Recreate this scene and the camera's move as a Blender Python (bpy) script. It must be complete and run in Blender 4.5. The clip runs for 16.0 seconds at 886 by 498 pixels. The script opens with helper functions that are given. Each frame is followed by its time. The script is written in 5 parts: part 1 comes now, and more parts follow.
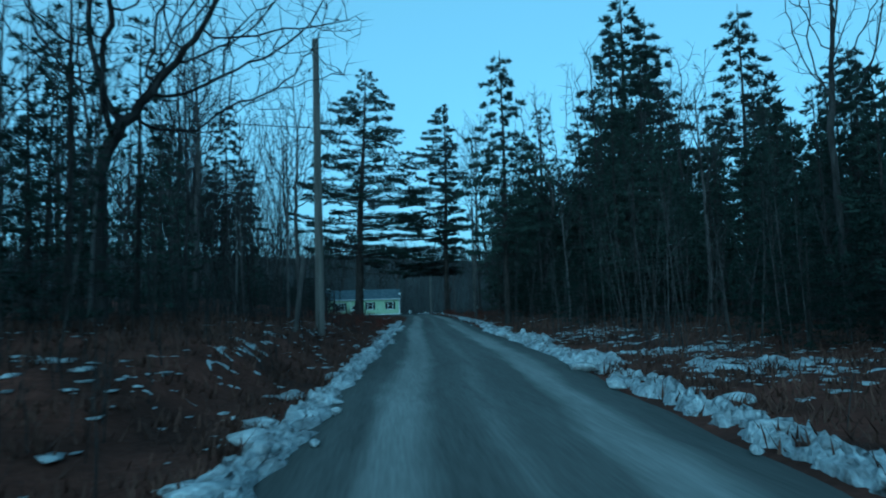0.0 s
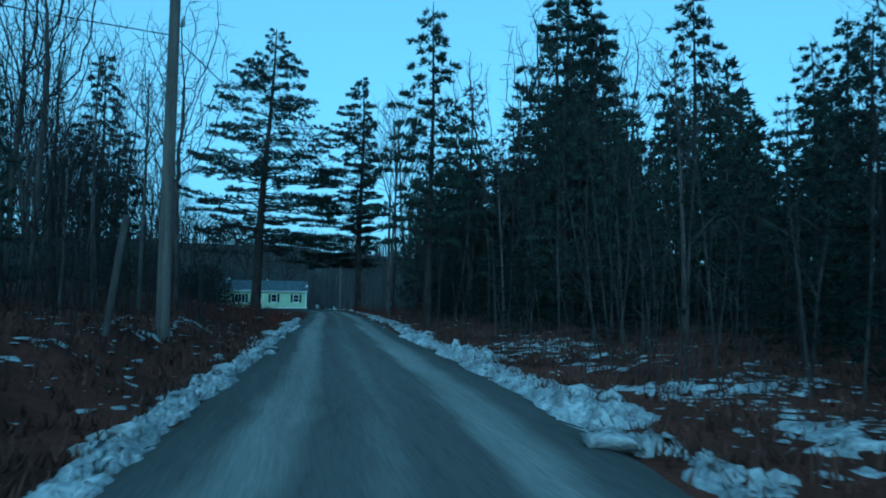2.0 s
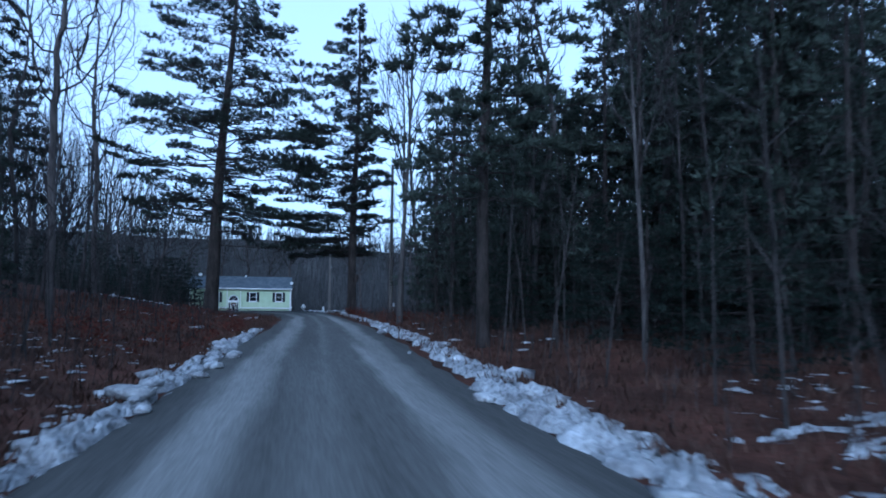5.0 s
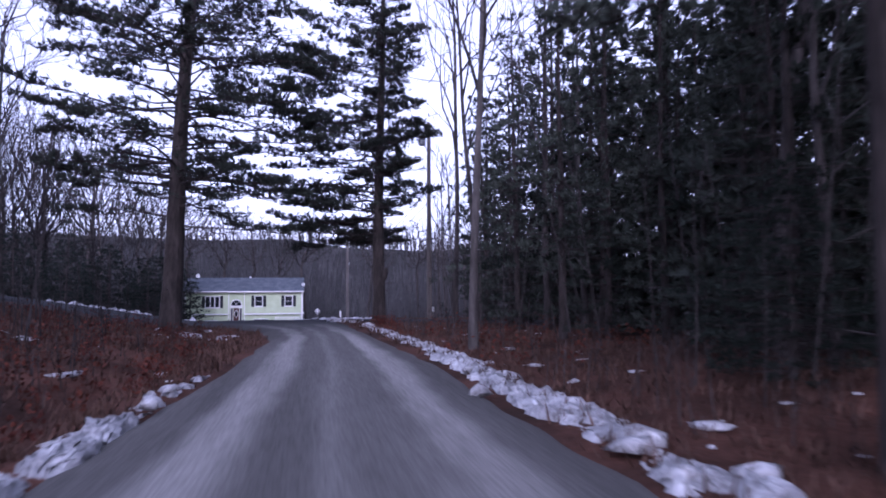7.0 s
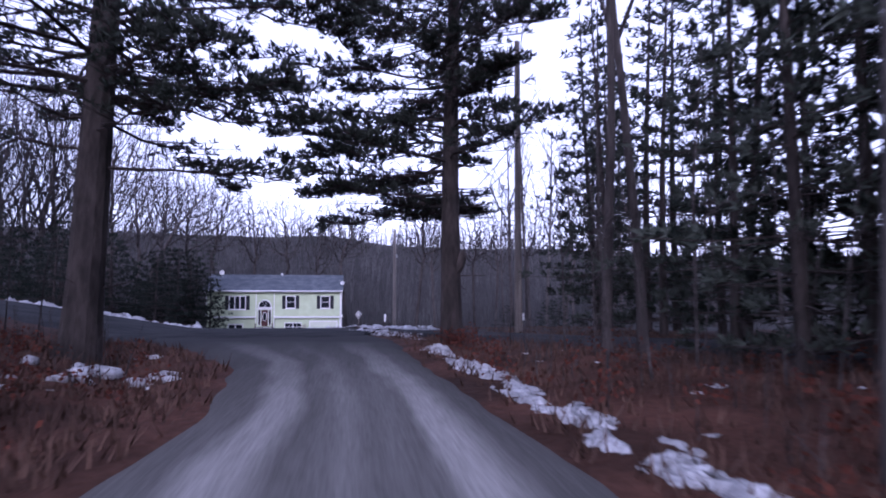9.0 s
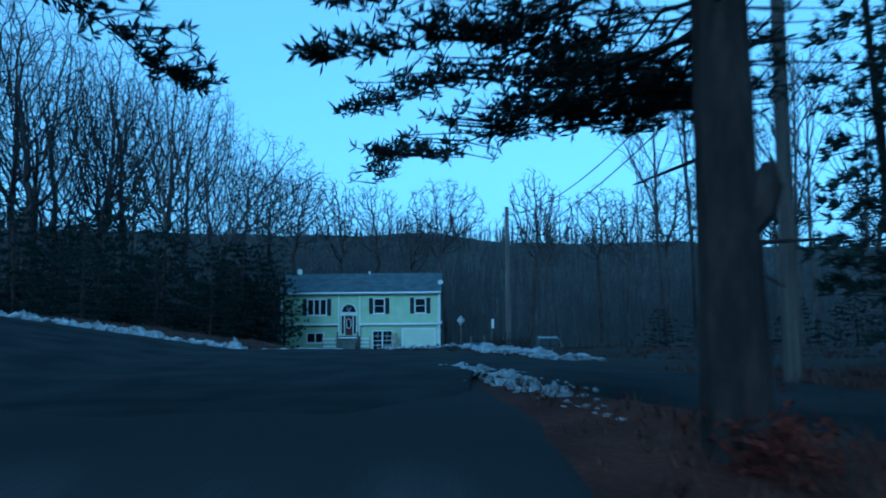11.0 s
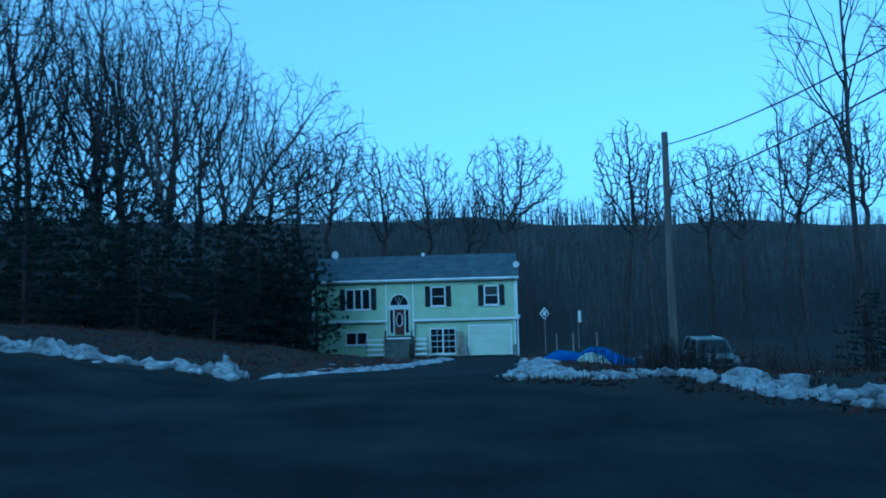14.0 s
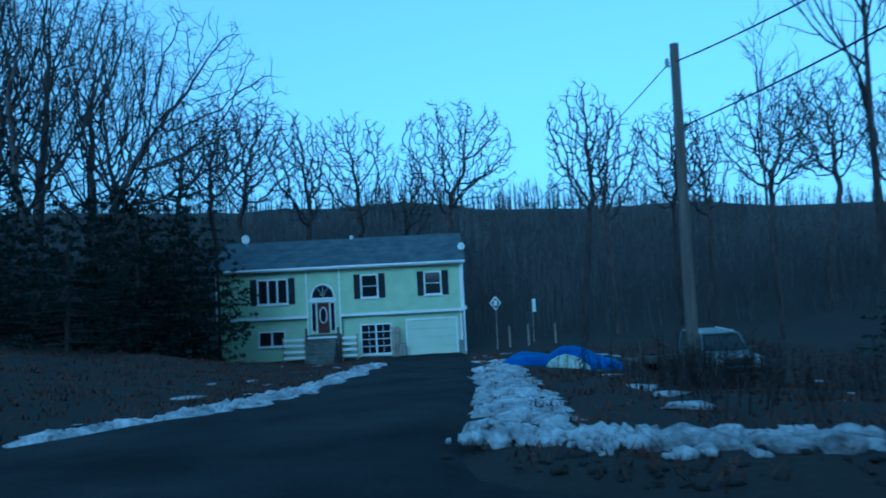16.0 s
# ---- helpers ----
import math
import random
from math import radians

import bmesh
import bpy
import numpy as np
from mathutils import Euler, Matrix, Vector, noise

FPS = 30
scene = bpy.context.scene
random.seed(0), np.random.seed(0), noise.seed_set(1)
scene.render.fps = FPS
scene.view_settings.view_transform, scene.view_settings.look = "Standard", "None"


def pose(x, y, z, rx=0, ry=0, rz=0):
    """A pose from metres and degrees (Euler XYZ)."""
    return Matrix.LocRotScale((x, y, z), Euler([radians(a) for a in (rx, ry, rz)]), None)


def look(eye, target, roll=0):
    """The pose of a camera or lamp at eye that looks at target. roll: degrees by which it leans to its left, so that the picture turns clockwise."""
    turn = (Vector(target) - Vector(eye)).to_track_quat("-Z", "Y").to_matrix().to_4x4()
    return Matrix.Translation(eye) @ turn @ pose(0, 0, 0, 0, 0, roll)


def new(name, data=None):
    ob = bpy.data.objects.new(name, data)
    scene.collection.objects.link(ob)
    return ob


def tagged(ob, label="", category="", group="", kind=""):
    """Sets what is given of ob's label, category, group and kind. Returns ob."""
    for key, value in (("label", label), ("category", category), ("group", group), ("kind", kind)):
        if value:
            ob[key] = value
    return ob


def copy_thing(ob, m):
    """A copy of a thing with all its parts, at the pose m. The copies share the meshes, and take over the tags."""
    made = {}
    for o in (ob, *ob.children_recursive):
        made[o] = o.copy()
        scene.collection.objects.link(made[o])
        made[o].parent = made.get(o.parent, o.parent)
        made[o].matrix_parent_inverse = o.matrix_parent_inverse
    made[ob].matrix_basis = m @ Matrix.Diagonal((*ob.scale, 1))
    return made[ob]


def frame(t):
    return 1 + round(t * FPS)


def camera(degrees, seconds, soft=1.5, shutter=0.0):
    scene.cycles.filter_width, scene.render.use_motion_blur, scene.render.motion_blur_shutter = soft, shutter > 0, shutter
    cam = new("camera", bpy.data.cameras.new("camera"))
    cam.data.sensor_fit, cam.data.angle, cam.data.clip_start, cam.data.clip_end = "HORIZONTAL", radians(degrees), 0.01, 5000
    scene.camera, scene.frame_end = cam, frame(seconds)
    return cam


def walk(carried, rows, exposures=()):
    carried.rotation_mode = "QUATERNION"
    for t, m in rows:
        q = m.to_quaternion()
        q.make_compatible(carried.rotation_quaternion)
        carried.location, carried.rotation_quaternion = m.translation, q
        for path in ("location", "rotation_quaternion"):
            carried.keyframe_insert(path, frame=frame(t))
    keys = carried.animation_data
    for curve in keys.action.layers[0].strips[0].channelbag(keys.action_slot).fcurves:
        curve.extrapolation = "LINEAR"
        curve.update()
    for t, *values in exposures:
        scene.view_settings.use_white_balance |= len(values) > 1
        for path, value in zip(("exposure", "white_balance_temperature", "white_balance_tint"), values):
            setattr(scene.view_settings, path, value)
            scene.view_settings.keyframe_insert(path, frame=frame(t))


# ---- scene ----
cam = camera(64.18, 16.0, soft=1.8, shutter=0.4)

PATH = [
    (0, (-2.256, -133.048, 5.081), (-2.095, -131.059, 5.222), -1.67),
    (0.5, (-2.159, -131.236, 5.088), (-1.861, -129.264, 5.240), -0.82),
    (1, (-1.987, -129.316, 5.080), (-1.606, -127.358, 5.231), -0.07),
    (1.5, (-1.684, -127.641, 5.115), (-1.280, -125.688, 5.258), 0.33),
    (2, (-1.476, -125.643, 5.070), (-1.076, -123.688, 5.201), 0.84),
    (2.5, (-1.229, -122.956, 5.073), (-0.836, -120.999, 5.191), 1.18),
    (3, (-1.057, -120.096, 5.018), (-0.656, -118.140, 5.140), 1.52),
    (3.5, (-0.865, -117.492, 5.026), (-0.453, -115.539, 5.150), 1.54),
    (4, (-0.638, -114.677, 4.985), (-0.219, -112.726, 5.114), 1.71),
    (4.2, (-0.560, -113.650, 4.941), (-0.138, -111.700, 5.076), 1.64),
    (6.3, (0.249, -98.803, 4.914), (0.658, -96.848, 5.029), -0.72),
    (6.5, (0.331, -97.283, 4.940), (0.732, -95.327, 5.062), -0.44),
    (7, (0.573, -93.327, 4.940), (0.951, -91.368, 5.067), -0.36),
    (7.5, (0.721, -89.738, 4.939), (1.075, -87.774, 5.068), -0.09),
    (8, (0.833, -86.075, 4.909), (1.157, -84.106, 5.045), 0.33),
    (8.5, (0.903, -82.311, 4.896), (1.206, -80.339, 5.034), 0.53),
    (8.7, (0.978, -81.094, 4.880), (1.264, -79.119, 5.014), 0.37),
    (10.8, (1.541, -65.399, 5.026), (1.549, -63.403, 5.161), -0.51),
    (11, (1.443, -64.284, 5.012), (1.411, -62.289, 5.145), -0.53),
    (11.5, (1.050, -60.840, 4.915), (0.930, -58.848, 5.044), -1.02),
    (12, (0.429, -58.123, 4.897), (0.240, -56.137, 5.033), -1.39),
    (12.5, (-0.331, -55.879, 4.922), (-0.577, -53.899, 5.059), -1.60),
    (13, (-0.921, -53.913, 4.798), (-1.183, -51.935, 4.933), -1.49),
    (13.5, (-1.591, -51.864, 4.814), (-1.798, -49.879, 4.933), -1.57),
    (14, (-1.933, -49.599, 4.757), (-2.056, -47.606, 4.867), -1.55),
    (14.5, (-2.061, -47.321, 4.674), (-2.083, -45.324, 4.782), -1.56),
    (15, (-2.137, -45.092, 4.639), (-2.048, -43.097, 4.741), -1.84),
    (15.5, (-1.981, -43.260, 4.612), (-1.846, -41.266, 4.702), -2.15),
    (16, (-1.910, -41.735, 4.572), (-1.866, -39.737, 4.647), -2.86),
]
walk(cam, [(t, look(eye, target, roll)) for t, eye, target, roll in PATH],
     exposures=[(0.0, 0.0, 3450, -34), (2.0, 0.08, 3330, -32), (4.0, 0.3, 3200, -32), (4.6, 0.3, 3200, -32), (5.4, 1.35, 5100, 43), (10.92, 1.35, 5100, 43), (10.98, 0.2, 3200, -18), (16.0, 0.2, 3200, -18)])

# ---------------------------------------------------------------- world and light
world = bpy.data.worlds.new("dusk_sky")
scene.world = world
world.use_nodes = True
wn = world.node_tree.nodes
wl = world.node_tree.links
wn.clear()
sky = wn.new("ShaderNodeTexSky")
sky.sky_type = "NISHITA"
sky.sun_disc = False
sky.sun_elevation = radians(12)
sky.sun_rotation = radians(200)
sky.air_density, sky.dust_density, sky.ozone_density = 1.0, 2.0, 1.5
hsv = wn.new("ShaderNodeHueSaturation")
hsv.inputs["Saturation"].default_value = 0.3
bg = wn.new("ShaderNodeBackground")
bg.inputs["Strength"].default_value = 0.15
wo = wn.new("ShaderNodeOutputWorld")
wl.new(sky.outputs[0], hsv.inputs["Color"])
cloud = wn.new("ShaderNodeMix")
cloud.data_type = "RGBA"
cloud.inputs["Factor"].default_value = 0.45
cloud.inputs["B"].default_value = (3.6, 3.8, 4.1, 1)
wl.new(hsv.outputs[0], cloud.inputs["A"])
wl.new(cloud.outputs["Result"], bg.inputs[0])
wl.new(bg.outputs[0], wo.inputs[0])

sun_data = bpy.data.lights.new("sun", "SUN")
sun_data.energy, sun_data.angle, sun_data.color = 0.55, radians(25), (1.0, 0.95, 0.9)
sun = new("sun", sun_data)
sun.matrix_world = look((0, 0, 60), (8, 25, 60 - 26 * math.tan(radians(30))))


# ---------------------------------------------------------------- materials
def mat(name, c1, c2, scale=4.0, rough=0.9, bump=0.3, fine=40.0, c3=None, spec=0.2, metal=0.0, per_object=0.0, stretch=(1, 1, 1), dist=0.02, tracks=False, far_tone=None, far_y=(-42, -34), grain=0.6):
    """Two-scale noise between c1 and c2, a finer grain on top, and relief."""
    m = bpy.data.materials.new(name)
    m.use_nodes = True
    n, l = m.node_tree.nodes, m.node_tree.links
    b = n["Principled BSDF"]
    tc = n.new("ShaderNodeTexCoord")
    mp = n.new("ShaderNodeMapping")
    mp.inputs["Scale"].default_value = stretch
    l.new(tc.outputs["Object"], mp.inputs["Vector"])
    n1, n2 = n.new("ShaderNodeTexNoise"), n.new("ShaderNodeTexNoise")
    n1.inputs["Scale"].default_value, n1.inputs["Detail"].default_value = scale, 6
    n2.inputs["Scale"].default_value, n2.inputs["Detail"].default_value = fine, 4
    for q in (n1, n2):
        l.new(mp.outputs[0], q.inputs["Vector"])
    r1 = n.new("ShaderNodeValToRGB")
    r1.color_ramp.elements[0].color, r1.color_ramp.elements[1].color = (*c1, 1), (*c2, 1)
    r1.color_ramp.elements[0].position, r1.color_ramp.elements[1].position = 0.35, 0.68
    l.new(n1.outputs["Fac"], r1.inputs[0])
    mx = n.new("ShaderNodeMix")
    mx.data_type, mx.blend_type = "RGBA", "MULTIPLY"
    mx.inputs["Factor"].default_value = grain
    r2 = n.new("ShaderNodeValToRGB")
    r2.color_ramp.elements[0].color, r2.color_ramp.elements[1].color = (0.45, 0.45, 0.45, 1), (1.25, 1.25, 1.25, 1)
    r2.color_ramp.elements[0].position, r2.color_ramp.elements[1].position = 0.3, 0.7
    l.new(n2.outputs["Fac"], r2.inputs[0])
    l.new(r1.outputs[0], mx.inputs["A"])
    l.new(r2.outputs[0], mx.inputs["B"])
    out = mx.outputs["Result"]
    if c3:
        n3 = n.new("ShaderNodeTexNoise")
        n3.inputs["Scale"].default_value, n3.inputs["Detail"].default_value = scale * 2.3, 8
        n3.inputs["Roughness"].default_value = 0.65
        l.new(mp.outputs[0], n3.inputs["Vector"])
        r3 = n.new("ShaderNodeMapRange")
        r3.inputs["From Min"].default_value, r3.inputs["From Max"].default_value = 0.54, 0.7
        l.new(n3.outputs["Fac"], r3.inputs["Value"])
        m4 = n.new("ShaderNodeMix")
        m4.data_type = "RGBA"
        m4.inputs["B"].default_value = (*c3, 1)
        l.new(r3.outputs[0], m4.inputs["Factor"])
        l.new(out, m4.inputs["A"])
        out = m4.outputs["Result"]
    if per_object:
        oi = n.new("ShaderNodeObjectInfo")
        h = n.new("ShaderNodeHueSaturation")
        ma = n.new("ShaderNodeMapRange")
        ma.inputs["To Min"].default_value, ma.inputs["To Max"].default_value = 1 - per_object, 1 + per_object
        l.new(oi.outputs["Random"], ma.inputs["Value"])
        l.new(ma.outputs[0], h.inputs["Value"])
        l.new(out, h.inputs["Color"])
        out = h.outputs[0]
    if tracks:
        at = n.new("ShaderNodeAttribute")
        at.attribute_name = "across"
        rp = n.new("ShaderNodeValToRGB")
        el = rp.color_ramp.elements
        el[0].position, el[0].color = 0.0, (0.55, 0.55, 0.55, 1)
        el[1].position, el[1].color = 1.0, (0.55, 0.55, 0.55, 1)
        for pos, v in ((0.17, 0.7), (0.23, 1.55), (0.3, 1.6), (0.36, 0.75), (0.45, 0.85), (0.5, 1.1), (0.55, 0.8), (0.66, 0.85), (0.71, 1.7), (0.78, 1.6), (0.84, 0.7)):
            e = el.new(pos)
            e.color = (v, v, v, 1)
        wob = n.new("ShaderNodeMath")
        wob.operation = "MULTIPLY_ADD"
        wob.inputs[1].default_value = 0.12
        sub = n.new("ShaderNodeMath")
        sub.operation = "SUBTRACT"
        sub.inputs[1].default_value = 0.06
        l.new(n1.outputs["Fac"], wob.inputs[0])
        l.new(at.outputs["Fac"], wob.inputs[2])
        l.new(wob.outputs[0], sub.inputs[0])
        l.new(sub.outputs[0], rp.inputs[0])
        m2 = n.new("ShaderNodeMix")
        m2.data_type, m2.blend_type = "RGBA", "MULTIPLY"
        m2.inputs["Factor"].default_value = 1.0
        l.new(out, m2.inputs["A"])
        l.new(rp.outputs[0], m2.inputs["B"])
        out = m2.outputs["Result"]
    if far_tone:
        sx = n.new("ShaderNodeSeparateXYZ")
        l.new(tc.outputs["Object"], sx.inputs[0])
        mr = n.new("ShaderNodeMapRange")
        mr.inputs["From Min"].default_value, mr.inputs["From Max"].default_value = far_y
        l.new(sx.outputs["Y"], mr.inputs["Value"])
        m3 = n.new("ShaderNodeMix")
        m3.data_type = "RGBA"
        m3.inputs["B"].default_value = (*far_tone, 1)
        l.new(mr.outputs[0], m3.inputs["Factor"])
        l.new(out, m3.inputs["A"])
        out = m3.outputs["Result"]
    l.new(out, b.inputs["Base Color"])
    b.inputs["Roughness"].default_value = rough
    b.inputs["Metallic"].default_value = metal
    b.inputs["Specular IOR Level"].default_value = spec
    if bump:
        bp = n.new("ShaderNodeBump")
        bp.inputs["Strength"].default_value, bp.inputs["Distance"].default_value = bump, dist
        l.new(n2.outputs["Fac"], bp.inputs["Height"])
        l.new(bp.outputs[0], b.inputs["Normal"])
    return m


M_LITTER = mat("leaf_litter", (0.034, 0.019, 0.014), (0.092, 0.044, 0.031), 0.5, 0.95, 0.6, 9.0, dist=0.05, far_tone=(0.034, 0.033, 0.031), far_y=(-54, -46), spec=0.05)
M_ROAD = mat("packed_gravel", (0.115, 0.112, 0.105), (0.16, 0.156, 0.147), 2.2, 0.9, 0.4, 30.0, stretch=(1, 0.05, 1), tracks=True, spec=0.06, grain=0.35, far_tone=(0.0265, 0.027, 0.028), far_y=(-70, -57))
M_ASPHALT = mat("worn_asphalt", (0.017, 0.018, 0.0195), (0.038, 0.039, 0.04), 0.6, 0.9, 0.4, 40.0, spec=0.04)
M_SNOW = mat("old_snow", (0.26, 0.26, 0.27), (0.6, 0.61, 0.63), 2.2, 0.8, 0.9, 13.0, dist=0.08, grain=0.55, c3=(0.09, 0.08, 0.075))
M_BARK = mat("bark", (0.032, 0.028, 0.027), (0.08, 0.07, 0.066), 3.0, 0.95, 0.6, 14.0, per_object=0.35, stretch=(1, 1, 0.25), spec=0.1)
M_PALE = mat("pale_bark", (0.05, 0.045, 0.042), (0.11, 0.098, 0.092), 2.0, 0.9, 0.5, 12.0, per_object=0.2, stretch=(1, 1, 0.3))
M_PINEBARK = mat("pine_bark", (0.02, 0.0165, 0.015), (0.05, 0.041, 0.037), 3.0, 0.95, 0.8, 10.0, stretch=(1, 1, 0.3), dist=0.05)
M_NEEDLE = mat("needles", (0.022, 0.027, 0.022), (0.056, 0.065, 0.052), 0.6, 0.85, 0.0, 6.0, per_object=0.3, spec=0.06)
# needles again, with the shade of the broad evergreens put into the colour
M_SHADED_NEEDLE = mat("shaded_needles", (0.010, 0.014, 0.012), (0.026, 0.033, 0.027), 0.6, 0.85, 0.0, 6.0, per_object=0.3, spec=0.04)
M_TWIG = mat("twigs", (0.022, 0.02, 0.019), (0.058, 0.051, 0.049), 2.0, 0.95, 0.0, 8.0, per_object=0.3, spec=0.1)
M_SIDING = mat("siding_paint", (0.39, 0.45, 0.285), (0.455, 0.525, 0.345), 1.2, 0.6, 0.1, 20.0, grain=0.1)
M_TRIM = mat("white_trim", (0.64, 0.64, 0.63), (0.72, 0.72, 0.71), 2.0, 0.5, 0.05, 20.0, grain=0.1)
M_SHINGLE = mat("roof_shingle", (0.06, 0.07, 0.085), (0.10, 0.115, 0.13), 1.5, 0.9, 0.5, 20.0, grain=0.35)
M_SHUTTER = mat("shutter_paint", (0.012, 0.013, 0.016), (0.025, 0.026, 0.03), 2.0, 0.6, 0.1, 20.0, grain=0.1)
M_WOOD = mat("weathered_wood", (0.20, 0.17, 0.14), (0.34, 0.30, 0.26), 2.0, 0.9, 0.4, 20.0, stretch=(4, 4, 0.4))
M_OLDWOOD = mat("old_dark_wood", (0.06, 0.052, 0.045), (0.12, 0.105, 0.09), 2.0, 0.9, 0.4, 20.0, stretch=(4, 4, 0.4))
M_POLE = mat("utility_pole_wood", (0.095, 0.085, 0.075), (0.18, 0.16, 0.145), 1.5, 0.9, 0.4, 20.0, stretch=(5, 5, 0.3))
M_TARP = mat("blue_tarp", (0.008, 0.045, 0.2), (0.02, 0.09, 0.32), 1.2, 0.55, 0.2, 6.0, grain=0.25)
M_METAL = mat("grey_metal", (0.25, 0.26, 0.27), (0.36, 0.37, 0.38), 3.0, 0.5, 0.1, 20.0, metal=0.5)
M_CABLE = mat("black_cable", (0.01, 0.01, 0.012), (0.02, 0.02, 0.02), 3.0, 0.7, 0.0, 20.0)
M_CONCRETE = mat("concrete", (0.17, 0.18, 0.16), (0.27, 0.28, 0.25), 2.0, 0.9, 0.3, 20.0)


def glass_mat():
    m = bpy.data.materials.new("window_glass")
    m.use_nodes = True
    b = m.node_tree.nodes["Principled BSDF"]
    b.inputs["Base Color"].default_value = (0.012, 0.014, 0.017, 1)
    b.inputs["Roughness"].default_value = 0.08
    b.inputs["Specular IOR Level"].default_value = 0.5
    return m


M_GLASS = glass_mat()

# ---------------------------------------------------------------- mesh helpers


def mesh_of(name, verts, faces, material, smooth=False):
    me = bpy.data.meshes.new(name)
    me.from_pydata([tuple(v) for v in verts], [], faces)
    me.materials.append(material)
    if smooth:
        me.shade_smooth()
    me.update()
    return me


def part(name, bm, material, parent=None, label=""):
    """Links a bmesh, or a (verts, faces) pair, as one mesh object under a thing or a part."""
    if isinstance(bm, tuple):
        me = mesh_of(name, bm[0], bm[1], material)
    else:
        me = bpy.data.meshes.new(name)
        bm.to_mesh(me)
        bm.free()
        me.materials.append(material)
    ob = new(name, me)
    ob.parent = parent
    if label:
        tagged(ob, label)
    return ob


def thing(name, label, category, at=(0, 0, 0), rz=0.0, group="", kind=""):
    ob = new(name)
    ob.empty_display_size = 0.2
    ob.matrix_basis = pose(*at, 0, 0, rz)
    return tagged(ob, label, category, group, kind)


def box(bm, x0, x1, y0, y1, z0, z1, bevel=0.0):
    r = bmesh.ops.create_cube(bm, size=1.0, matrix=Matrix.LocRotScale(((x0 + x1) / 2, (y0 + y1) / 2, (z0 + z1) / 2), None, (x1 - x0, y1 - y0, z1 - z0)))
    if bevel:
        es = list({e for v in r["verts"] for e in v.link_edges})
        bmesh.ops.bevel(bm, geom=es, offset=bevel, segments=1, affect="EDGES")
    return bm


def boxed(x0, x1, y0, y1, z0, z1, bevel=0.0):
    return box(bmesh.new(), x0, x1, y0, y1, z0, z1, bevel)


def tube(V, F, pts, rads, sides):
    """Adds a tapered tube along pts to the lists V and F."""
    base = len(V)
    n = len(pts)
    for i, (p, r) in enumerate(zip(pts, rads)):
        d = pts[min(i + 1, n - 1)] - pts[max(i - 1, 0)]
        d = d / (np.linalg.norm(d) + 1e-9)
        a = np.array((1.0, 0, 0)) if abs(d[2]) > 0.7 else np.array((0, 0, 1.0))
        u = np.cross(d, a)
        u /= np.linalg.norm(u) + 1e-9
        w = np.cross(d, u)
        for k in range(sides):
            t = 2 * math.pi * k / sides
            V.append(p + r * (math.cos(t) * u + math.sin(t) * w))
    for i in range(n - 1):
        for k in range(sides):
            a, b = base + i * sides + k, base + i * sides + (k + 1) % sides
            F.append((a, b, b + sides, a + sides))
    F.append(tuple(range(base + (n - 1) * sides, base + n * sides)))


def lerp_table(v, xs, ys):
    return float(np.interp(v, xs, ys))


# ---------------------------------------------------------------- the lie of the land
RY = [-400, -140, -130, -120, -110, -100, -90, -80, -70, -60, -50, -40, -36, -30, -20, -10, -2, 15, 30, 60, 100, 150, 300, 1500]
RZ = [4.5, 3.88, 3.73, 3.56, 3.46, 3.42, 3.45, 3.52, 3.57, 3.54, 3.35, 3.02, 2.9, 2.45, 1.6, 0.75, 0.0, 0.0, 0.8, 7.2, 19.0, 22.0, 9.0, 0.0]
LEFT_EDGE = [(-4.3, -148), (-3.6, -129), (-3.3, -122), (-3.0, -115), (-2.5, -105), (-2.1, -95), (-1.75, -87), (-1.0, -78), (-0.7, -70), (-1.2, -65), (-3.2, -60), (-6.2, -54), (-9, -49)]
RIGHT_EDGE = [(0.2, -148), (1.0, -129), (1.7, -121), (2.35, -115), (2.8, -105), (2.9, -97), (3.3, -88), (3.3, -78), (2.9, -71), (2.6, -62), (2.7, -55), (2.2, -50.5), (1.3, -47)]
FAR_EDGE = [(-60, -26), (-30, -33.5), (-19, -35.6), (-13.5, -34), (-9.5, -32.6), (-7.6, -32.6), (-2.2, -35.2), (-0.5, -36.4), (0.8, -37.7), (2.0, -38.8), (3.5, -42), (5.5, -47), (8, -52.3), (12, -58.5), (20, -67), (60, -80)]
NEAR_EDGE = [(-58, -36), (-30, -43), (-16, -47), (-10, -50.5), (-6.4, -54.6), (-3.5, -56.5), (0, -56.5), (1.7, -53), (1.5, -48.5), (3, -50.8), (5.5, -55.5), (8, -60), (12, -66), (20, -74), (58, -88)]
DRIVE_L = [(-9.0, -36.2), (-8.2, -33.5), (-7.2, -31.4), (-6.0, -29.8), (-5.2, -26.8), (-4.7, -20), (-4.4, -14), (-4.2, -0.2)]
DRIVE_R = [(-1.4, -37.0), (-1.6, -34.8), (-1.5, -33.4), (-1.2, -30), (-0.9, -26.4), (-0.5, -18), (-0.15, -8), (0.1, -0.2)]


def xs_at(edge, y):
    return lerp_table(y, [p[1] for p in edge], [p[0] for p in edge])


def plain(x, y):
    """Height of the land without ditches and small bumps."""
    z = lerp_table(y, RY, RZ)
    if -75 < y < 0 and x < -8:
        k = min(1.0, (y + 75) / 15) * min(1.0, -y / 12)
        z += k * min(1.9, 0.16 * (-8 - x))
    if -35 < y < -3 and x > -1.5:
        z -= 0.7 * min(1.0, (y + 35) / 7) * min(1.0, (-3 - y) / 12) * min(1.0, max(0.0, (x - 1) / 7))
    if y > 25:
        z += min(3.0, max(-6.0, -x * (0.02 if x < 0 else 0.05))) * min(1, (y - 25) / 60)
    return z


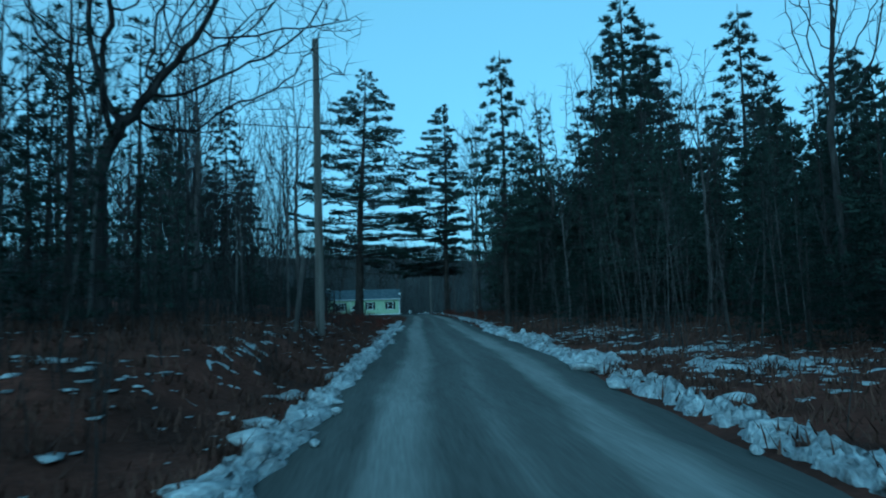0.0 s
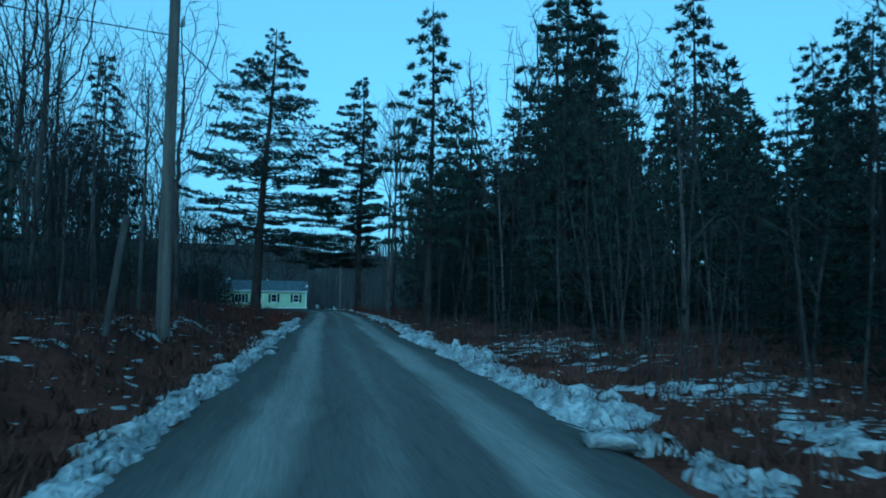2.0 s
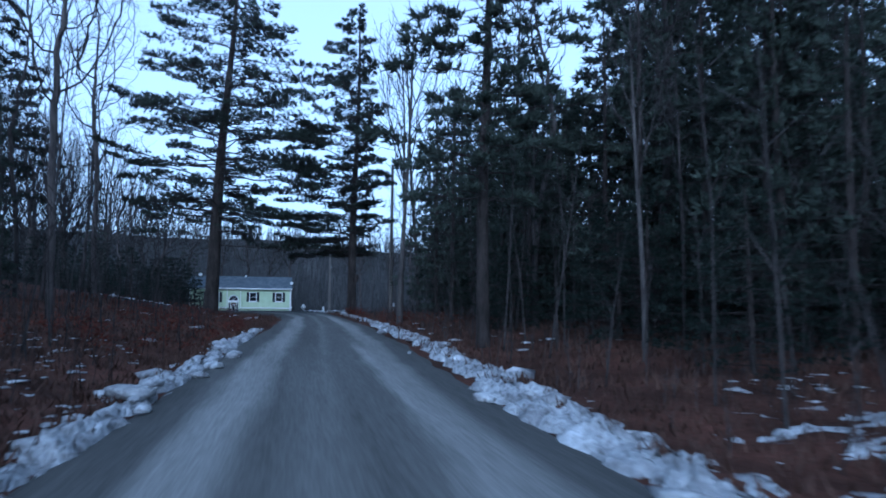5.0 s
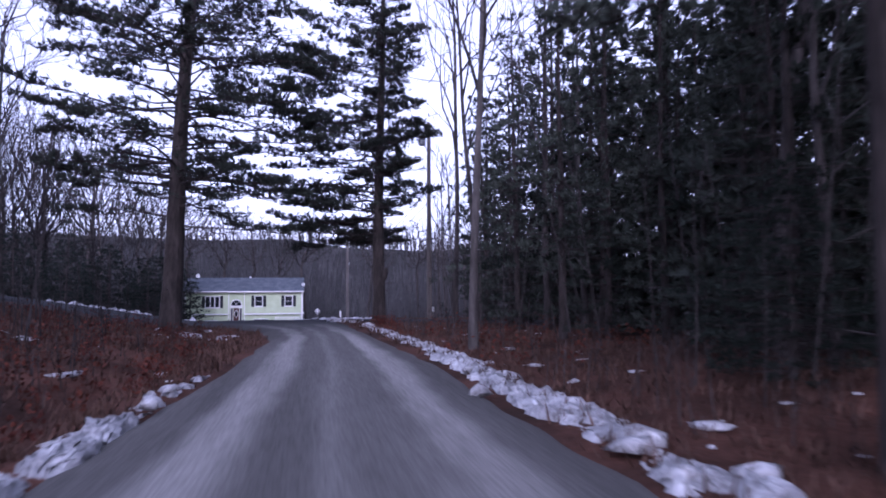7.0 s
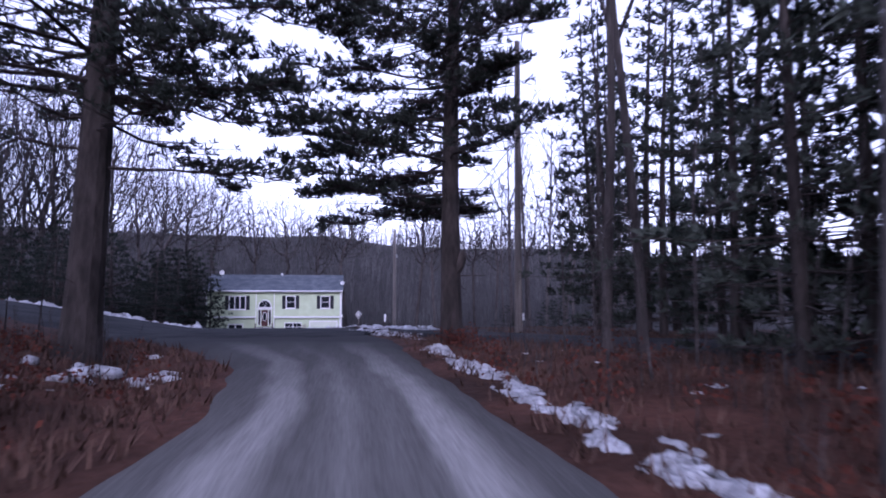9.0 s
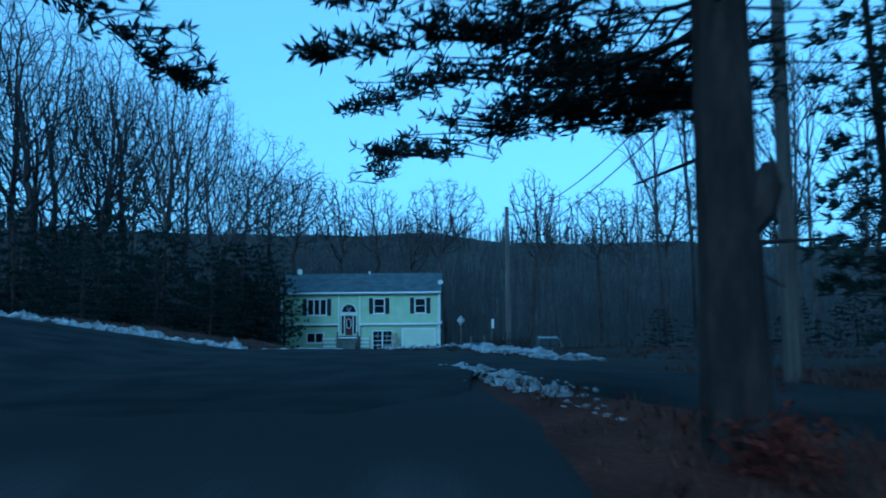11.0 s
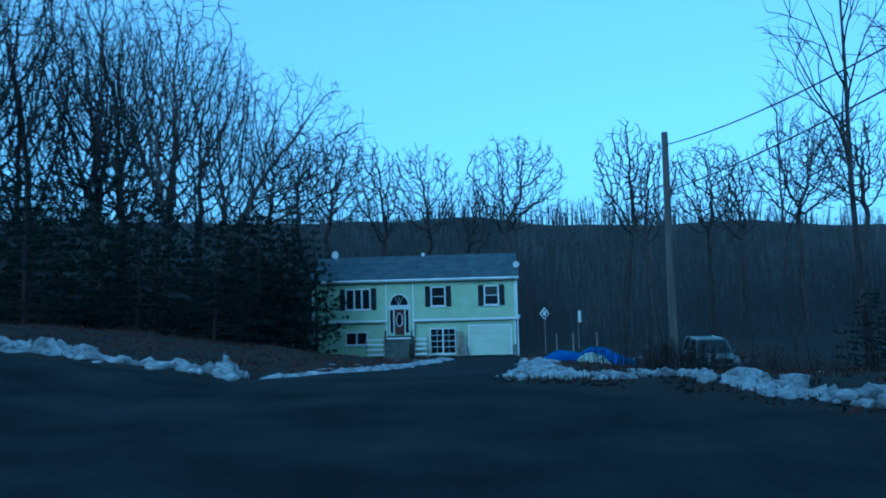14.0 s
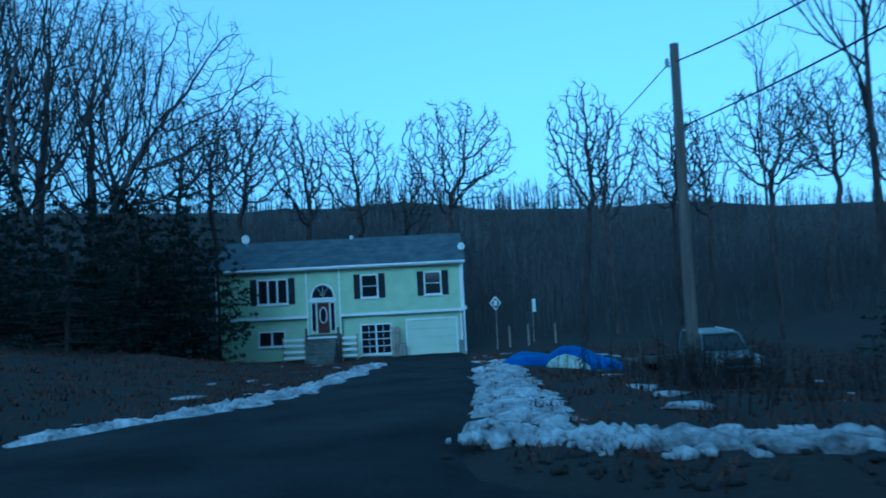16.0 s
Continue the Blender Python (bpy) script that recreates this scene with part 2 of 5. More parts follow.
def side_of(poly, x, y):
    best, sgn = 1e9, 1
    for (ax, ay), (bx, by) in zip(poly, poly[1:]):
        dx, dy = bx - ax, by - ay
        t = max(0.0, min(1.0, ((x - ax) * dx + (y - ay) * dy) / (dx * dx + dy * dy)))
        px, py = ax + t * dx, ay + t * dy
        d = math.hypot(x - px, y - py)
        if d < best:
            best, sgn = d, (1 if dx * (y - ay) - dy * (x - ax) > 0 else -1)
    return best * sgn


def off_road(x, y):
    """Metres outside the nearest road or drive; negative on it."""
    d = 99.0
    if -150 < y < -46:
        d = min(d, max(xs_at(LEFT_EDGE, y) - x, x - xs_at(RIGHT_EDGE, y)))
    if -90 < y < -20 and abs(x) < 62:
        d = min(d, max(side_of(FAR_EDGE, x, y), -side_of(NEAR_EDGE, x, y)))
    if -38.8 < y < 0:
        d = min(d, max(xs_at(DRIVE_L, y) - x, x - xs_at(DRIVE_R, y)))
    return d


def land(x, y):
    z = plain(x, y)
    near = -160 < y < 5 and abs(x) < 70
    if near:
        d = off_road(x, y)
        if d < 0.25:
            return z - 0.08 + 0.05 * max(0, d) / 0.25
        k = min(1.0, (d - 0.25) / 1.5)
        if y < -50:
            z -= 0.22 * math.exp(-((d - 1.6) / 1.0) ** 2) * (1.6 if x < 0 else 0.6)
        z += k * (0.16 * noise.noise((x * 0.35, y * 0.35, 0)) + 0.06 * noise.noise((x * 1.3, y * 1.3, 5)))
        if y < -60:
            z += min(0.5, 0.06 * max(0, d - 3))
            if x < -3 and -128 < y < -95:
                z += 0.95 * min(1, max(0, d - 0.6) / 1.6) * min(1, (y + 128) / 8) * min(1, (-95 - y) / 8)
    else:
        z += 0.8 * noise.noise((x * 0.03, y * 0.03, 2)) + (2.2 * noise.noise((x * 0.012, y * 0.02, 7)) + 1.6 * noise.noise((x * 0.045, y * 0.03, 17)) if y > 70 else 0)
    return z


def spread(a, b, step, far_lo, far_hi):
    v = list(np.arange(a, b + 1e-6, step))
    s, p = step, b
    while p < far_hi:
        s *= 1.22
        p += s
        v.append(p)
    s, p = step, a
    while p > far_lo:
        s *= 1.22
        p -= s
        v.insert(0, p)
    return v


GX, GY = spread(-14, 14, 0.5, -900, 900), spread(-142, -8, 0.6, -700, 1400)
gv = [(x, y, land(x, y)) for y in GY for x in GX]
nx = len(GX)
gf = [(j * nx + i, j * nx + i + 1, (j + 1) * nx + i + 1, (j + 1) * nx + i) for j in range(len(GY) - 1) for i in range(nx - 1)]
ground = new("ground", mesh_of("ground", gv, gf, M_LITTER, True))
tagged(ground, "brown leaf-littered forest floor with low wooded hill behind", "ground", kind="structure")


def ribbon(name, le, ri, n, lift, material, label, crown=0.06, cols=12):
    """A road surface between two edge lines, slightly crowned, with an uneven outline."""
    def resample(e):
        p = np.array(e, float)
        s = np.r_[0, np.cumsum(np.hypot(*np.diff(p, axis=0).T))]
        u = np.linspace(0, s[-1], n)
        return np.c_[np.interp(u, s, p[:, 0]), np.interp(u, s, p[:, 1])]
    a, b = resample(le), resample(ri)
    V, F = [], []
    for i in range(n):
        wob = 0.14 * noise.noise((a[i][0] * 0.7, a[i][1] * 0.7, 3)), 0.14 * noise.noise((b[i][0] * 0.7, b[i][1] * 0.7, 8))
        for k in range(cols + 1):
            t = k / cols
            x, y = a[i] * (1 - t) + b[i] * t
            x += wob[0] * (1 - t) + wob[1] * t
            rut = -0.015 * (math.exp(-((t - 0.3) / 0.07) ** 2) + math.exp(-((t - 0.7) / 0.07) ** 2))
            z = plain(x, y) + lift + crown * (1 - (2 * t - 1) ** 2) + rut + 0.02 * noise.noise((x * 0.8, y * 0.8, 1)) - (0.12 if k in (0, cols) else 0)
            V.append((x, y, z))
    for i in range(n - 1):
        for k in range(cols):
            q = i * (cols + 1) + k
            F.append((q, q + 1, q + cols + 2, q + cols + 1))
    me = mesh_of(name, V, F, material, True)
    across = me.attributes.new("across", "FLOAT", "POINT")
    across.data.foreach_set("value", [(i % (cols + 1)) / cols for i in range(len(V))])
    return tagged(new(name, me), label, "road", kind="structure")


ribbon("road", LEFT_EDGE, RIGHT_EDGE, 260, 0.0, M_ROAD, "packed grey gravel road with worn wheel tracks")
ribbon("cross_road", NEAR_EDGE, FAR_EDGE, 200, 0.05, M_ASPHALT, "dark worn asphalt road crossing before the house", crown=0.05)
ribbon("driveway", DRIVE_L, DRIVE_R, 90, 0.03, M_ASPHALT, "dark driveway sloping down to the garage", crown=0.02)

# ---------------------------------------------------------------- trees
rng = random.Random(7)


def rand_dir(axis, tilt, r):
    """A unit vector that leans by tilt from axis, in a random way round."""
    axis = axis / np.linalg.norm(axis)
    a = np.array((1.0, 0, 0)) if abs(axis[2]) > 0.7 else np.array((0, 0, 1.0))
    u = np.cross(axis, a)
    u /= np.linalg.norm(u)
    w = np.cross(axis, u)
    t = r.uniform(0, 2 * math.pi)
    return math.cos(tilt) * axis + math.sin(tilt) * (math.cos(t) * u + math.sin(t) * w)


def grow(V, F, p, d, length, rad, level, r, up, kids, thin, bend):
    """A branch with its side branches, level by level down to twigs."""
    if level == len(kids) and level >= 3:
        q = p + (d / np.linalg.norm(d) + np.array((0, 0, up))) * length
        s = np.cross(d, (r.gauss(0, 1), r.gauss(0, 1), 0.3))
        s = s / (np.linalg.norm(s) + 1e-9) * thin
        w = np.cross(d / np.linalg.norm(d), s)
        b = len(V)
        V.extend((p + s, p - s * 0.5 + w * 0.87, p - s * 0.5 - w * 0.87, q))
        F.extend(((b, b + 1, b + 3), (b + 1, b + 2, b + 3), (b + 2, b, b + 3)))
        return
    segs = (6, 5, 4, 3, 2)[level]
    pts, rads = [p], [rad]
    d = d / np.linalg.norm(d)
    for i in range(segs):
        d = d + np.array((r.gauss(0, bend), r.gauss(0, bend), r.gauss(0, bend) + up))
        d /= np.linalg.norm(d)
        p = p + d * length / segs
        pts.append(p)
        rads.append(max(thin, rad * (1 - 0.75 * (i + 1) / segs)))
    tube(V, F, pts, rads, (7, 5, 4, 3, 3)[level])
    if level < len(kids):
        for k in range(kids[level]):
            t = 0.2 + 0.8 * (k + r.random()) / kids[level]
            i = min(segs - 1, int(t * segs))
            q = pts[i] + (pts[i + 1] - pts[i]) * (t * segs - i)
            dd = rand_dir(pts[i + 1] - pts[i], r.uniform(0.35, 0.95), r)
            grow(V, F, q, dd, length * r.uniform(0.38, 0.62) * (1.15 - 0.4 * t), rads[i] * 0.6, level + 1, r, up, kids, thin, bend)


def bare_tree(seed, h, rad, fork, tilt, limbs=6, kids=(0, 5, 4, 3), thin=0.016, up=0.05, bend=0.12, bark=None, label="leafless broadleaf tree with fine bare twigs", reach=0.62):
    """A leafless broadleaf tree: a trunk and a crown of limbs, branches and twigs."""
    r = random.Random(seed)
    root = thing("bare_tree", label, "tree", group="bare trees")
    V, F, pts, rads, n = [], [], [], [], 10
    p, d = np.array((0, 0, -0.4)), np.array((0.0, 0, 1))
    for i in range(n + 1):
        pts.append(p.copy())
        rads.append(rad * (1.3 if i == 0 else 1) * (1 - 0.85 * i / n) + 0.012)
        d = d + np.array((r.gauss(0, 0.06 if rad > 0.15 else 0.025), r.gauss(0, 0.06 if rad > 0.15 else 0.025), 0.08))
        d /= np.linalg.norm(d)
        p = p + d * h * 0.86 / n
    tube(V, F, pts, rads, 9)
    part("trunk", (V, F), bark or M_BARK, root)
    V, F = [], []
    for k in range(limbs):
        t = fork + (0.98 - fork) * (k + r.random() * 0.7) / limbs
        i = min(n - 1, int(t * n))
        q = pts[i] + (pts[i + 1] - pts[i]) * (t * n - i)
        dd = rand_dir(np.array((0, 0, 1.0)), tilt * r.uniform(0.6, 1.25), r)
        grow(V, F, q, dd, h * reach * (1.12 - 0.75 * t) * r.uniform(0.85, 1.15), max(0.03, rads[i] * 0.62), 1, r, up, kids, thin, bend)
    part("crown", (V, F), M_TWIG, root)
    return root


def crown_tree(seed, rad, base, centre, radii, points, label, step=0.38, kill=0.5, sight=3.0, twigs=3, twig=0.7, thin=0.014, lean=(0.0, 0.0), stems=1, wander=0.09, rise=0.12, bark=None, hollow=0.45, power=0.42):
    """A leafless tree whose limbs grow, fork by fork, towards points spread through a rounded crown."""
    r = np.random.default_rng(seed)
    c, e = np.array(centre, float), np.array(radii, float)
    goal = r.normal(size=(points, 3))
    goal = goal / np.linalg.norm(goal, axis=1)[:, None] * (r.random(points) ** hollow)[:, None] * e + c
    goal = goal[goal[:, 2] > base * 0.8]
    pos, up_of = [], []
    for k in range(stems):
        p, last = np.array((0.0, 0.0, -0.4)), -1
        a = 6.283 * k / stems + seed
        d = np.array((lean[0] + (0.16 * math.cos(a) if stems > 1 else 0), lean[1] + (0.16 * math.sin(a) if stems > 1 else 0), 1.0))
        while p[2] < base:
            pos.append(p.copy())
            up_of.append(last)
            last = len(pos) - 1
            d = d + np.array((r.normal(0, 0.03), r.normal(0, 0.03), 0.02))
            p = p + d / np.linalg.norm(d) * step
    near = np.full(len(goal), 1e9)
    who = np.zeros(len(goal), int)

    def look_at(i0):
        new_p = np.array(pos[i0:])
        dist = np.linalg.norm(goal[:, None, :] - new_p[None, :, :], axis=2)
        k = dist.argmin(axis=1)
        best = dist[np.arange(len(goal)), k]
        m = best < near
        near[m] = best[m]
        who[m] = k[m] + i0

    look_at(0)
    live = np.ones(len(goal), bool)
    for turn in range(140):
        pull = live & ((near < sight) | (turn < 14))
        if not pull.any():
            break
        i0, seen_at = len(pos), {}
        for n in np.unique(who[pull]):
            g = goal[pull & (who == n)] - pos[n]
            d = (g / np.linalg.norm(g, axis=1)[:, None]).sum(axis=0)
            d = d / (np.linalg.norm(d) + 1e-6) + r.normal(0, wander, 3) + np.array((0, 0, rise))
            q = pos[n] + d / np.linalg.norm(d) * step
            if min(np.linalg.norm(q - pos[k]) for k in [n] + seen_at.get(int(n), [])) > step * 0.3:
                pos.append(q)
                up_of.append(int(n))
                seen_at.setdefault(int(n), []).append(len(pos) - 1)
        if len(pos) == i0 or len(pos) > 4200:
            break
        look_at(i0)
        live &= near > kill
    n = len(pos)
    kids = [[] for _ in range(n)]
    for i, u in enumerate(up_of):
        if u >= 0:
            kids[u].append(i)
    load = np.zeros(n)
    for i in range(n - 1, -1, -1):
        load[i] = max(1.0, sum(load[k] for k in kids[i]))
    wide = np.maximum(thin * 0.8, rad * (load / load[0]) ** power)
    V, F, C, G = [], [], [], []
    todo = [i for i, u in enumerate(up_of) if u < 0]
    trunk_roots = set(todo)
    while todo:
        i = todo.pop()
        chain = [i] if up_of[i] < 0 else [up_of[i], i]
        while kids[i]:
            order = sorted(kids[i], key=lambda k: -load[k])
            todo.extend(order[1:])
            i = order[0]
            chain.append(i)
        w = [wide[k] for k in chain]
        w[0] = min(w[0], w[1] * 1.25) if chain[0] not in trunk_roots else w[0] * 1.35
        main = chain[0] in trunk_roots
        tube(*((V, F) if main else (C, G)), [np.array(pos[k]) for k in chain], w, 8 if main else 5 if max(w) > 0.07 else 3)
    for i in range(n):
        if load[i] < 5 and pos[i][2] > base:
            d0 = np.array(pos[i]) - np.array(pos[up_of[i]])
            for k in range(twigs if not kids[i] else 1):
                d = d0 / np.linalg.norm(d0) + r.normal(0, 0.55, 3) + np.array((0, 0, 0.15))
                q = d / np.linalg.norm(d) * twig * r.uniform(0.5, 1.2)
                sd = np.cross(q, r.normal(size=3))
                sd = sd / (np.linalg.norm(sd) + 1e-9) * thin * 0.9
                b = len(C)
                C.extend((pos[i] - sd, pos[i] + sd, pos[i] + q))
                G.append((b, b + 1, b + 2))
    root = thing("bare_tree", label, "tree", group="bare trees")
    part("trunk", (V, F), bark or M_BARK, root)
    part("crown", (C, G), M_TWIG, root)
    return root


def tuft(V, F, p, d, size, count, r, wide, plain_blade=False):
    """A spray of needle blades about p."""
    for k in range(count):
        a = rand_dir(d, r.uniform(0.1, 1.3), r) * size * r.uniform(0.6, 1.25)
        s = np.cross(a, np.array((r.gauss(0, 1), r.gauss(0, 1), r.gauss(0, 0.6))))
        s = s / (np.linalg.norm(s) + 1e-9) * size * wide * r.uniform(0.7, 1.3)
        b = len(V)
        if plain_blade:
            V.extend((p + a * 0.1 - s, p + a * 0.25 + s, p + a))
            F.append((b, b + 1, b + 2))
        else:
            V.extend((p - s * 0.3, p + a * 0.6 + s, p + a, p + a * 0.5 - s))
            F.append((b, b + 1, b + 2, b + 3))


def pine_tree(seed, h, rad, start, reach, whorl, per, size, blades, clumps, droop, label, name="pine_tree", wide=0.06, full_from=0.3, knob=False, stubs=0, shape=1.3, skip=0.12, extra=(), limb=0.2, segs=5, sides=4, lop=None, leaf=None):
    """A conifer: trunk, limbs in whorls, sprays of needles on side twigs with gaps between the layers."""
    r = random.Random(seed)
    root = thing(name, label, "tree", group="conifers")
    V, F, pts, rads, n = [], [], [], [], 14
    bx, by = r.gauss(0, 0.008), r.gauss(0, 0.008)
    for i in range(n + 1):
        z = h * i / n
        pts.append(np.array((bx * z + 0.08 * math.sin(z * 0.3 + seed), by * z, z - (0.5 if i == 0 else 0))))
        rads.append(rad * (1.18 if i == 0 else 1.0) * (1 - 0.95 * i / n) + 0.015)
    tube(V, F, pts, rads, 12)
    if knob:
        tube(V, F, [np.array((0.05, -0.05, 2.3)), np.array((0.24, -0.1, 2.55)), np.array((0.34, -0.14, 2.8)), np.array((0.36, -0.15, 3.0))], [0.2, 0.2, 0.15, 0.05], 9)
    for k in range(stubs):
        z, a = h * r.uniform(0.06, start), r.uniform(0, 6.3)
        q = pts[min(n, int(z / h * n))]
        ln = r.uniform(0.3, 1.2)
        tube(V, F, [np.array((q[0], q[1], z)), np.array((q[0] + math.cos(a) * ln, q[1] + math.sin(a) * ln, z + r.uniform(-0.35, 0.3)))], [0.03, 0.01], 4)
    C, G = [], []
    z, plan = h * start, [(zz, aa, ll, dr, 0.6) for zz, aa, ll, dr in extra]
    while z < h * 0.985:
        v = (z / h - start) / (1 - start)
        full = reach * (1 - v ** shape) * (0.8 + 0.2 * min(1, v * 8)) + 0.35
        off = r.uniform(0, 6.3)
        for k in range(per):
            if r.random() >= skip:
                aa = off + 6.283 * k / per + r.gauss(0, 0.3)
                cut = 1 - lop[1] * max(0.0, math.cos(aa - lop[0])) if lop else 1.0
                plan.append((z + r.gauss(0, 0.12), aa, full * r.uniform(0.45, 1.25) * cut, droop + r.gauss(0, 0.16 if reach > 5 else 0.08), 1.0))
        z += whorl * r.uniform(0.65, 1.35)
    for z, a, ln, droop, fat in plan:
        t = min(0.99, z / h)
        i = min(n - 1, int(t * n))
        q = pts[i] + (pts[i + 1] - pts[i]) * (t * n - i)
        m, lp = (segs + 3 if fat < 1 else segs), []
        jig = 0.022 * ln if reach > 4 else 0.0
        for s in range(m + 1):
            u = s / m
            lp.append(q + np.array((math.cos(a + 0.15 * u) * ln * u + r.gauss(0, jig), math.sin(a + 0.15 * u) * ln * u + r.gauss(0, jig), droop * ln * u * (1 - 0.9 * u) + (r.gauss(0, 0.016) * ln if s else 0))))
        tube(V, F, lp, [max(0.012, rads[i] * limb * fat * (1 - 0.85 * s / m)) for s in range(m + 1)], sides)
        cn = max(2, int(clumps * ln / reach) + 1)
        for c in range(cn):
            u = full_from + (1.02 - full_from) * math.sqrt(r.random())
            j = min(m - 1, int(u * m))
            e0 = lp[j] + (lp[j + 1] - lp[j]) * (u * m - j)
            side = np.array((-math.sin(a), math.cos(a), 0)) * r.gauss(0, 0.2) * min(ln, 5.0) * (1.2 - u)
            e = e0 + side + np.array((math.cos(a), math.sin(a), 0)) * abs(np.linalg.norm(side)) * 0.6 + np.array((0, 0, r.uniform(0.0, 0.2)))
            if np.linalg.norm(e - e0) > 0.3 and reach > 4:
                tube(V, F, [e0, e], [0.02, 0.01], 3)
            tuft(C, G, e, np.array((math.cos(a) * 0.6, math.sin(a) * 0.6, 0.45)), size, blades, r, wide, reach < 5)
    part("trunk", (V, F), M_PINEBARK, root)
    part("crown", (C, G), leaf or M_NEEDLE, root)
    return root


def plant(proto, x, y, s=1.0, rz=None, sz=None, lean=0.02):
    return copy_thing(proto, Matrix.LocRotScale((x, y, land(x, y) - 0.05), Euler((rng.gauss(0, lean), rng.gauss(0, lean), rng.uniform(0, 6.3) if rz is None else rz)), (s, s, sz or s)))


BARE = [crown_tree(11 + i, 0.27, (8.6, 7.4, 9.6, 9.0)[i], ((0.5, 0, 16.5), (-0.6, 0, 15.5), (0, 0.4, 17.5), (0.4, 0.3, 17))[i], ((5.6, 5.4, 8.2), (6.4, 6.0, 8.6), (4.6, 4.6, 8.0), (5.2, 5.2, 8.2))[i], (1500, 1700, 1300, 1400)[i], "tall leafless broadleaf tree with fine bare twigs", rise=0.16, step=0.5, kill=0.72, wander=0.16, twig=0.85, thin=0.015, power=0.47) for i in range(4)]
ROUND = [crown_tree(31 + i, 0.2, (9.2, 8.6, 9.6, 9.0)[i], ((0, 0, 14.4), (0.3, 0, 14), (-0.2, 0, 14), (0, 0.2, 14.2))[i], ((4.3, 4.3, 4.5), (4.0, 4.0, 4.6), (2.9, 2.9, 4.8), (4.8, 4.8, 4.4))[i], (1150, 1000, 700, 1300)[i], "leafless round-crowned tree on the skyline", step=0.42, kill=0.62, twigs=4, twig=0.6, thin=0.024, wander=0.24, rise=0.02, power=0.37) for i in range(4)]
VASE = crown_tree(67, 0.23, 8.4, (0.8, 0, 16.2), (5.6, 5.0, 8.2), 1700, "tall leafless tree with branches fanning out", rise=0.1, step=0.48, kill=0.68, wander=0.16, twig=0.85, power=0.46)
LEANER = crown_tree(63, 0.22, 6.5, (4.6, 0, 12.8), (6.0, 4.2, 5.6), 1500, "leafless tree leaning out with long level limbs", lean=(0.14, 0), rise=0.02, step=0.42, kill=0.6, twig=0.8, wander=0.15, power=0.46)
THIN = [bare_tree(51 + i, 17, 0.1 + 0.015 * i, 0.45, 0.45, limbs=8, kids=(0, 5, 4), reach=0.4, thin=0.014, bark=(M_PALE if i == 1 else None), label=("slender pale-barked leafless tree" if i == 1 else "slender leafless young tree")) for i in range(3)]
BIGPINE = [
    pine_tree(71, 25.0, 0.42, 0.24, 6.4, 0.44, 5, 0.24, 12, 76, 0.1, "tall old white pine with layered dark limbs", stubs=11, wide=0.085, full_from=0.12, shape=2.0, extra=((5.6, 1.26, 10.0, 0.02), (4.4, -0.3, 4.8, -0.03), (4.8, 2.9, 4.6, 0.0), (5.2, -1.1, 4.5, 0.0), (5.6, 3.6, 4.6, 0.02), (6.0, 0.0, 5.2, 0.0), (6.0, -0.6, 5.0, 0.02))),
    pine_tree(72, 23.5, 0.33, 0.24, 5.6, 0.4, 5, 0.24, 12, 84, 0.1, "tall old white pine with layered dark limbs", knob=True, stubs=11, wide=0.085, full_from=0.12, lop=(0.0, 0.85), shape=1.9, extra=((4.4, 1.93, 9.3, 0.0), (5.6, 1.96, 9.1, 0.02), (5.2, 2.45, 5.6, 0.0), (6.5, 2.6, 5.0, 0.02), (5.0, 1.7, 5.0, 0.0), (6.9, 2.2, 6.5, 0.03), (4.8, 3.4, 4.2, -0.05), (4.75, 1.72, 5.8, -0.05), (4.6, 1.38, 5.6, -0.05), (5.0, 1.55, 6.2, 0.0), (4.7, 1.15, 5.4, -0.03), (4.5, 1.62, 4.6, -0.04), (5.1, 1.28, 6.0, -0.02))),
]
MIDPINE = [pine_tree(75 + i, 27, 0.3, 0.25, 4.8, 0.85, 5, 0.5, 9, 26, 0.1, "tall white pine standing in the roadside wood", wide=0.12, stubs=8, full_from=0.15) for i in range(2)]
SPRUCE = [pine_tree(81 + i, 20, 0.2, (0.05, 0.22, 0.12)[i], (3.6, 3.2, 2.7)[i], 0.92, 6, 0.48, 6, 6, -0.15, "dense dark evergreen in the roadside wood", "evergreen_tree", wide=0.13, stubs=(0, 10, 5)[i], segs=2, sides=3) for i in range(3)]
DEEP = [pine_tree(85 + i, 20, 0.2, (0.05, 0.2)[i], (3.6, 3.0)[i], 1.0, 6, 0.75, 5, 4, -0.15, "dense dark evergreen deep in the wood", "evergreen_tree", wide=0.17, segs=1, sides=3) for i in range(2)]
WOOD = [crown_tree(101 + i, 0.14, (8.5, 10, 7.5)[i], ((0, 0, 15), (0.3, 0, 15.5), (-0.3, 0.2, 14.5))[i], ((2.8, 2.8, 6.0), (2.3, 2.3, 5.6), (3.3, 3.3, 6.4))[i], (620, 520, 720)[i], "leafless tree standing in the roadside wood", step=0.5, kill=0.7, twig=0.9, rise=0.3, thin=0.016, wander=0.13, power=0.48) for i in range(3)]
HEMLOCK = [pine_tree(91 + i, 9, 0.16, 0.02, 3.6, 0.5, 7, 0.27, 9, 11, -0.12, "broad dark evergreen with boughs down to the ground", "evergreen_tree", wide=0.13, leaf=M_SHADED_NEEDLE, shape=2.2, segs=2, sides=3) for i in range(2)]
SPREAD = crown_tree(201, 0.2, 4.4, (2.2, 0, 10.6), (6.0, 5.4, 5.4), 1500, "large leafless tree with wide arching branches", rise=-0.02, wander=0.16, twig=0.9, step=0.42, kill=0.6, power=0.48)
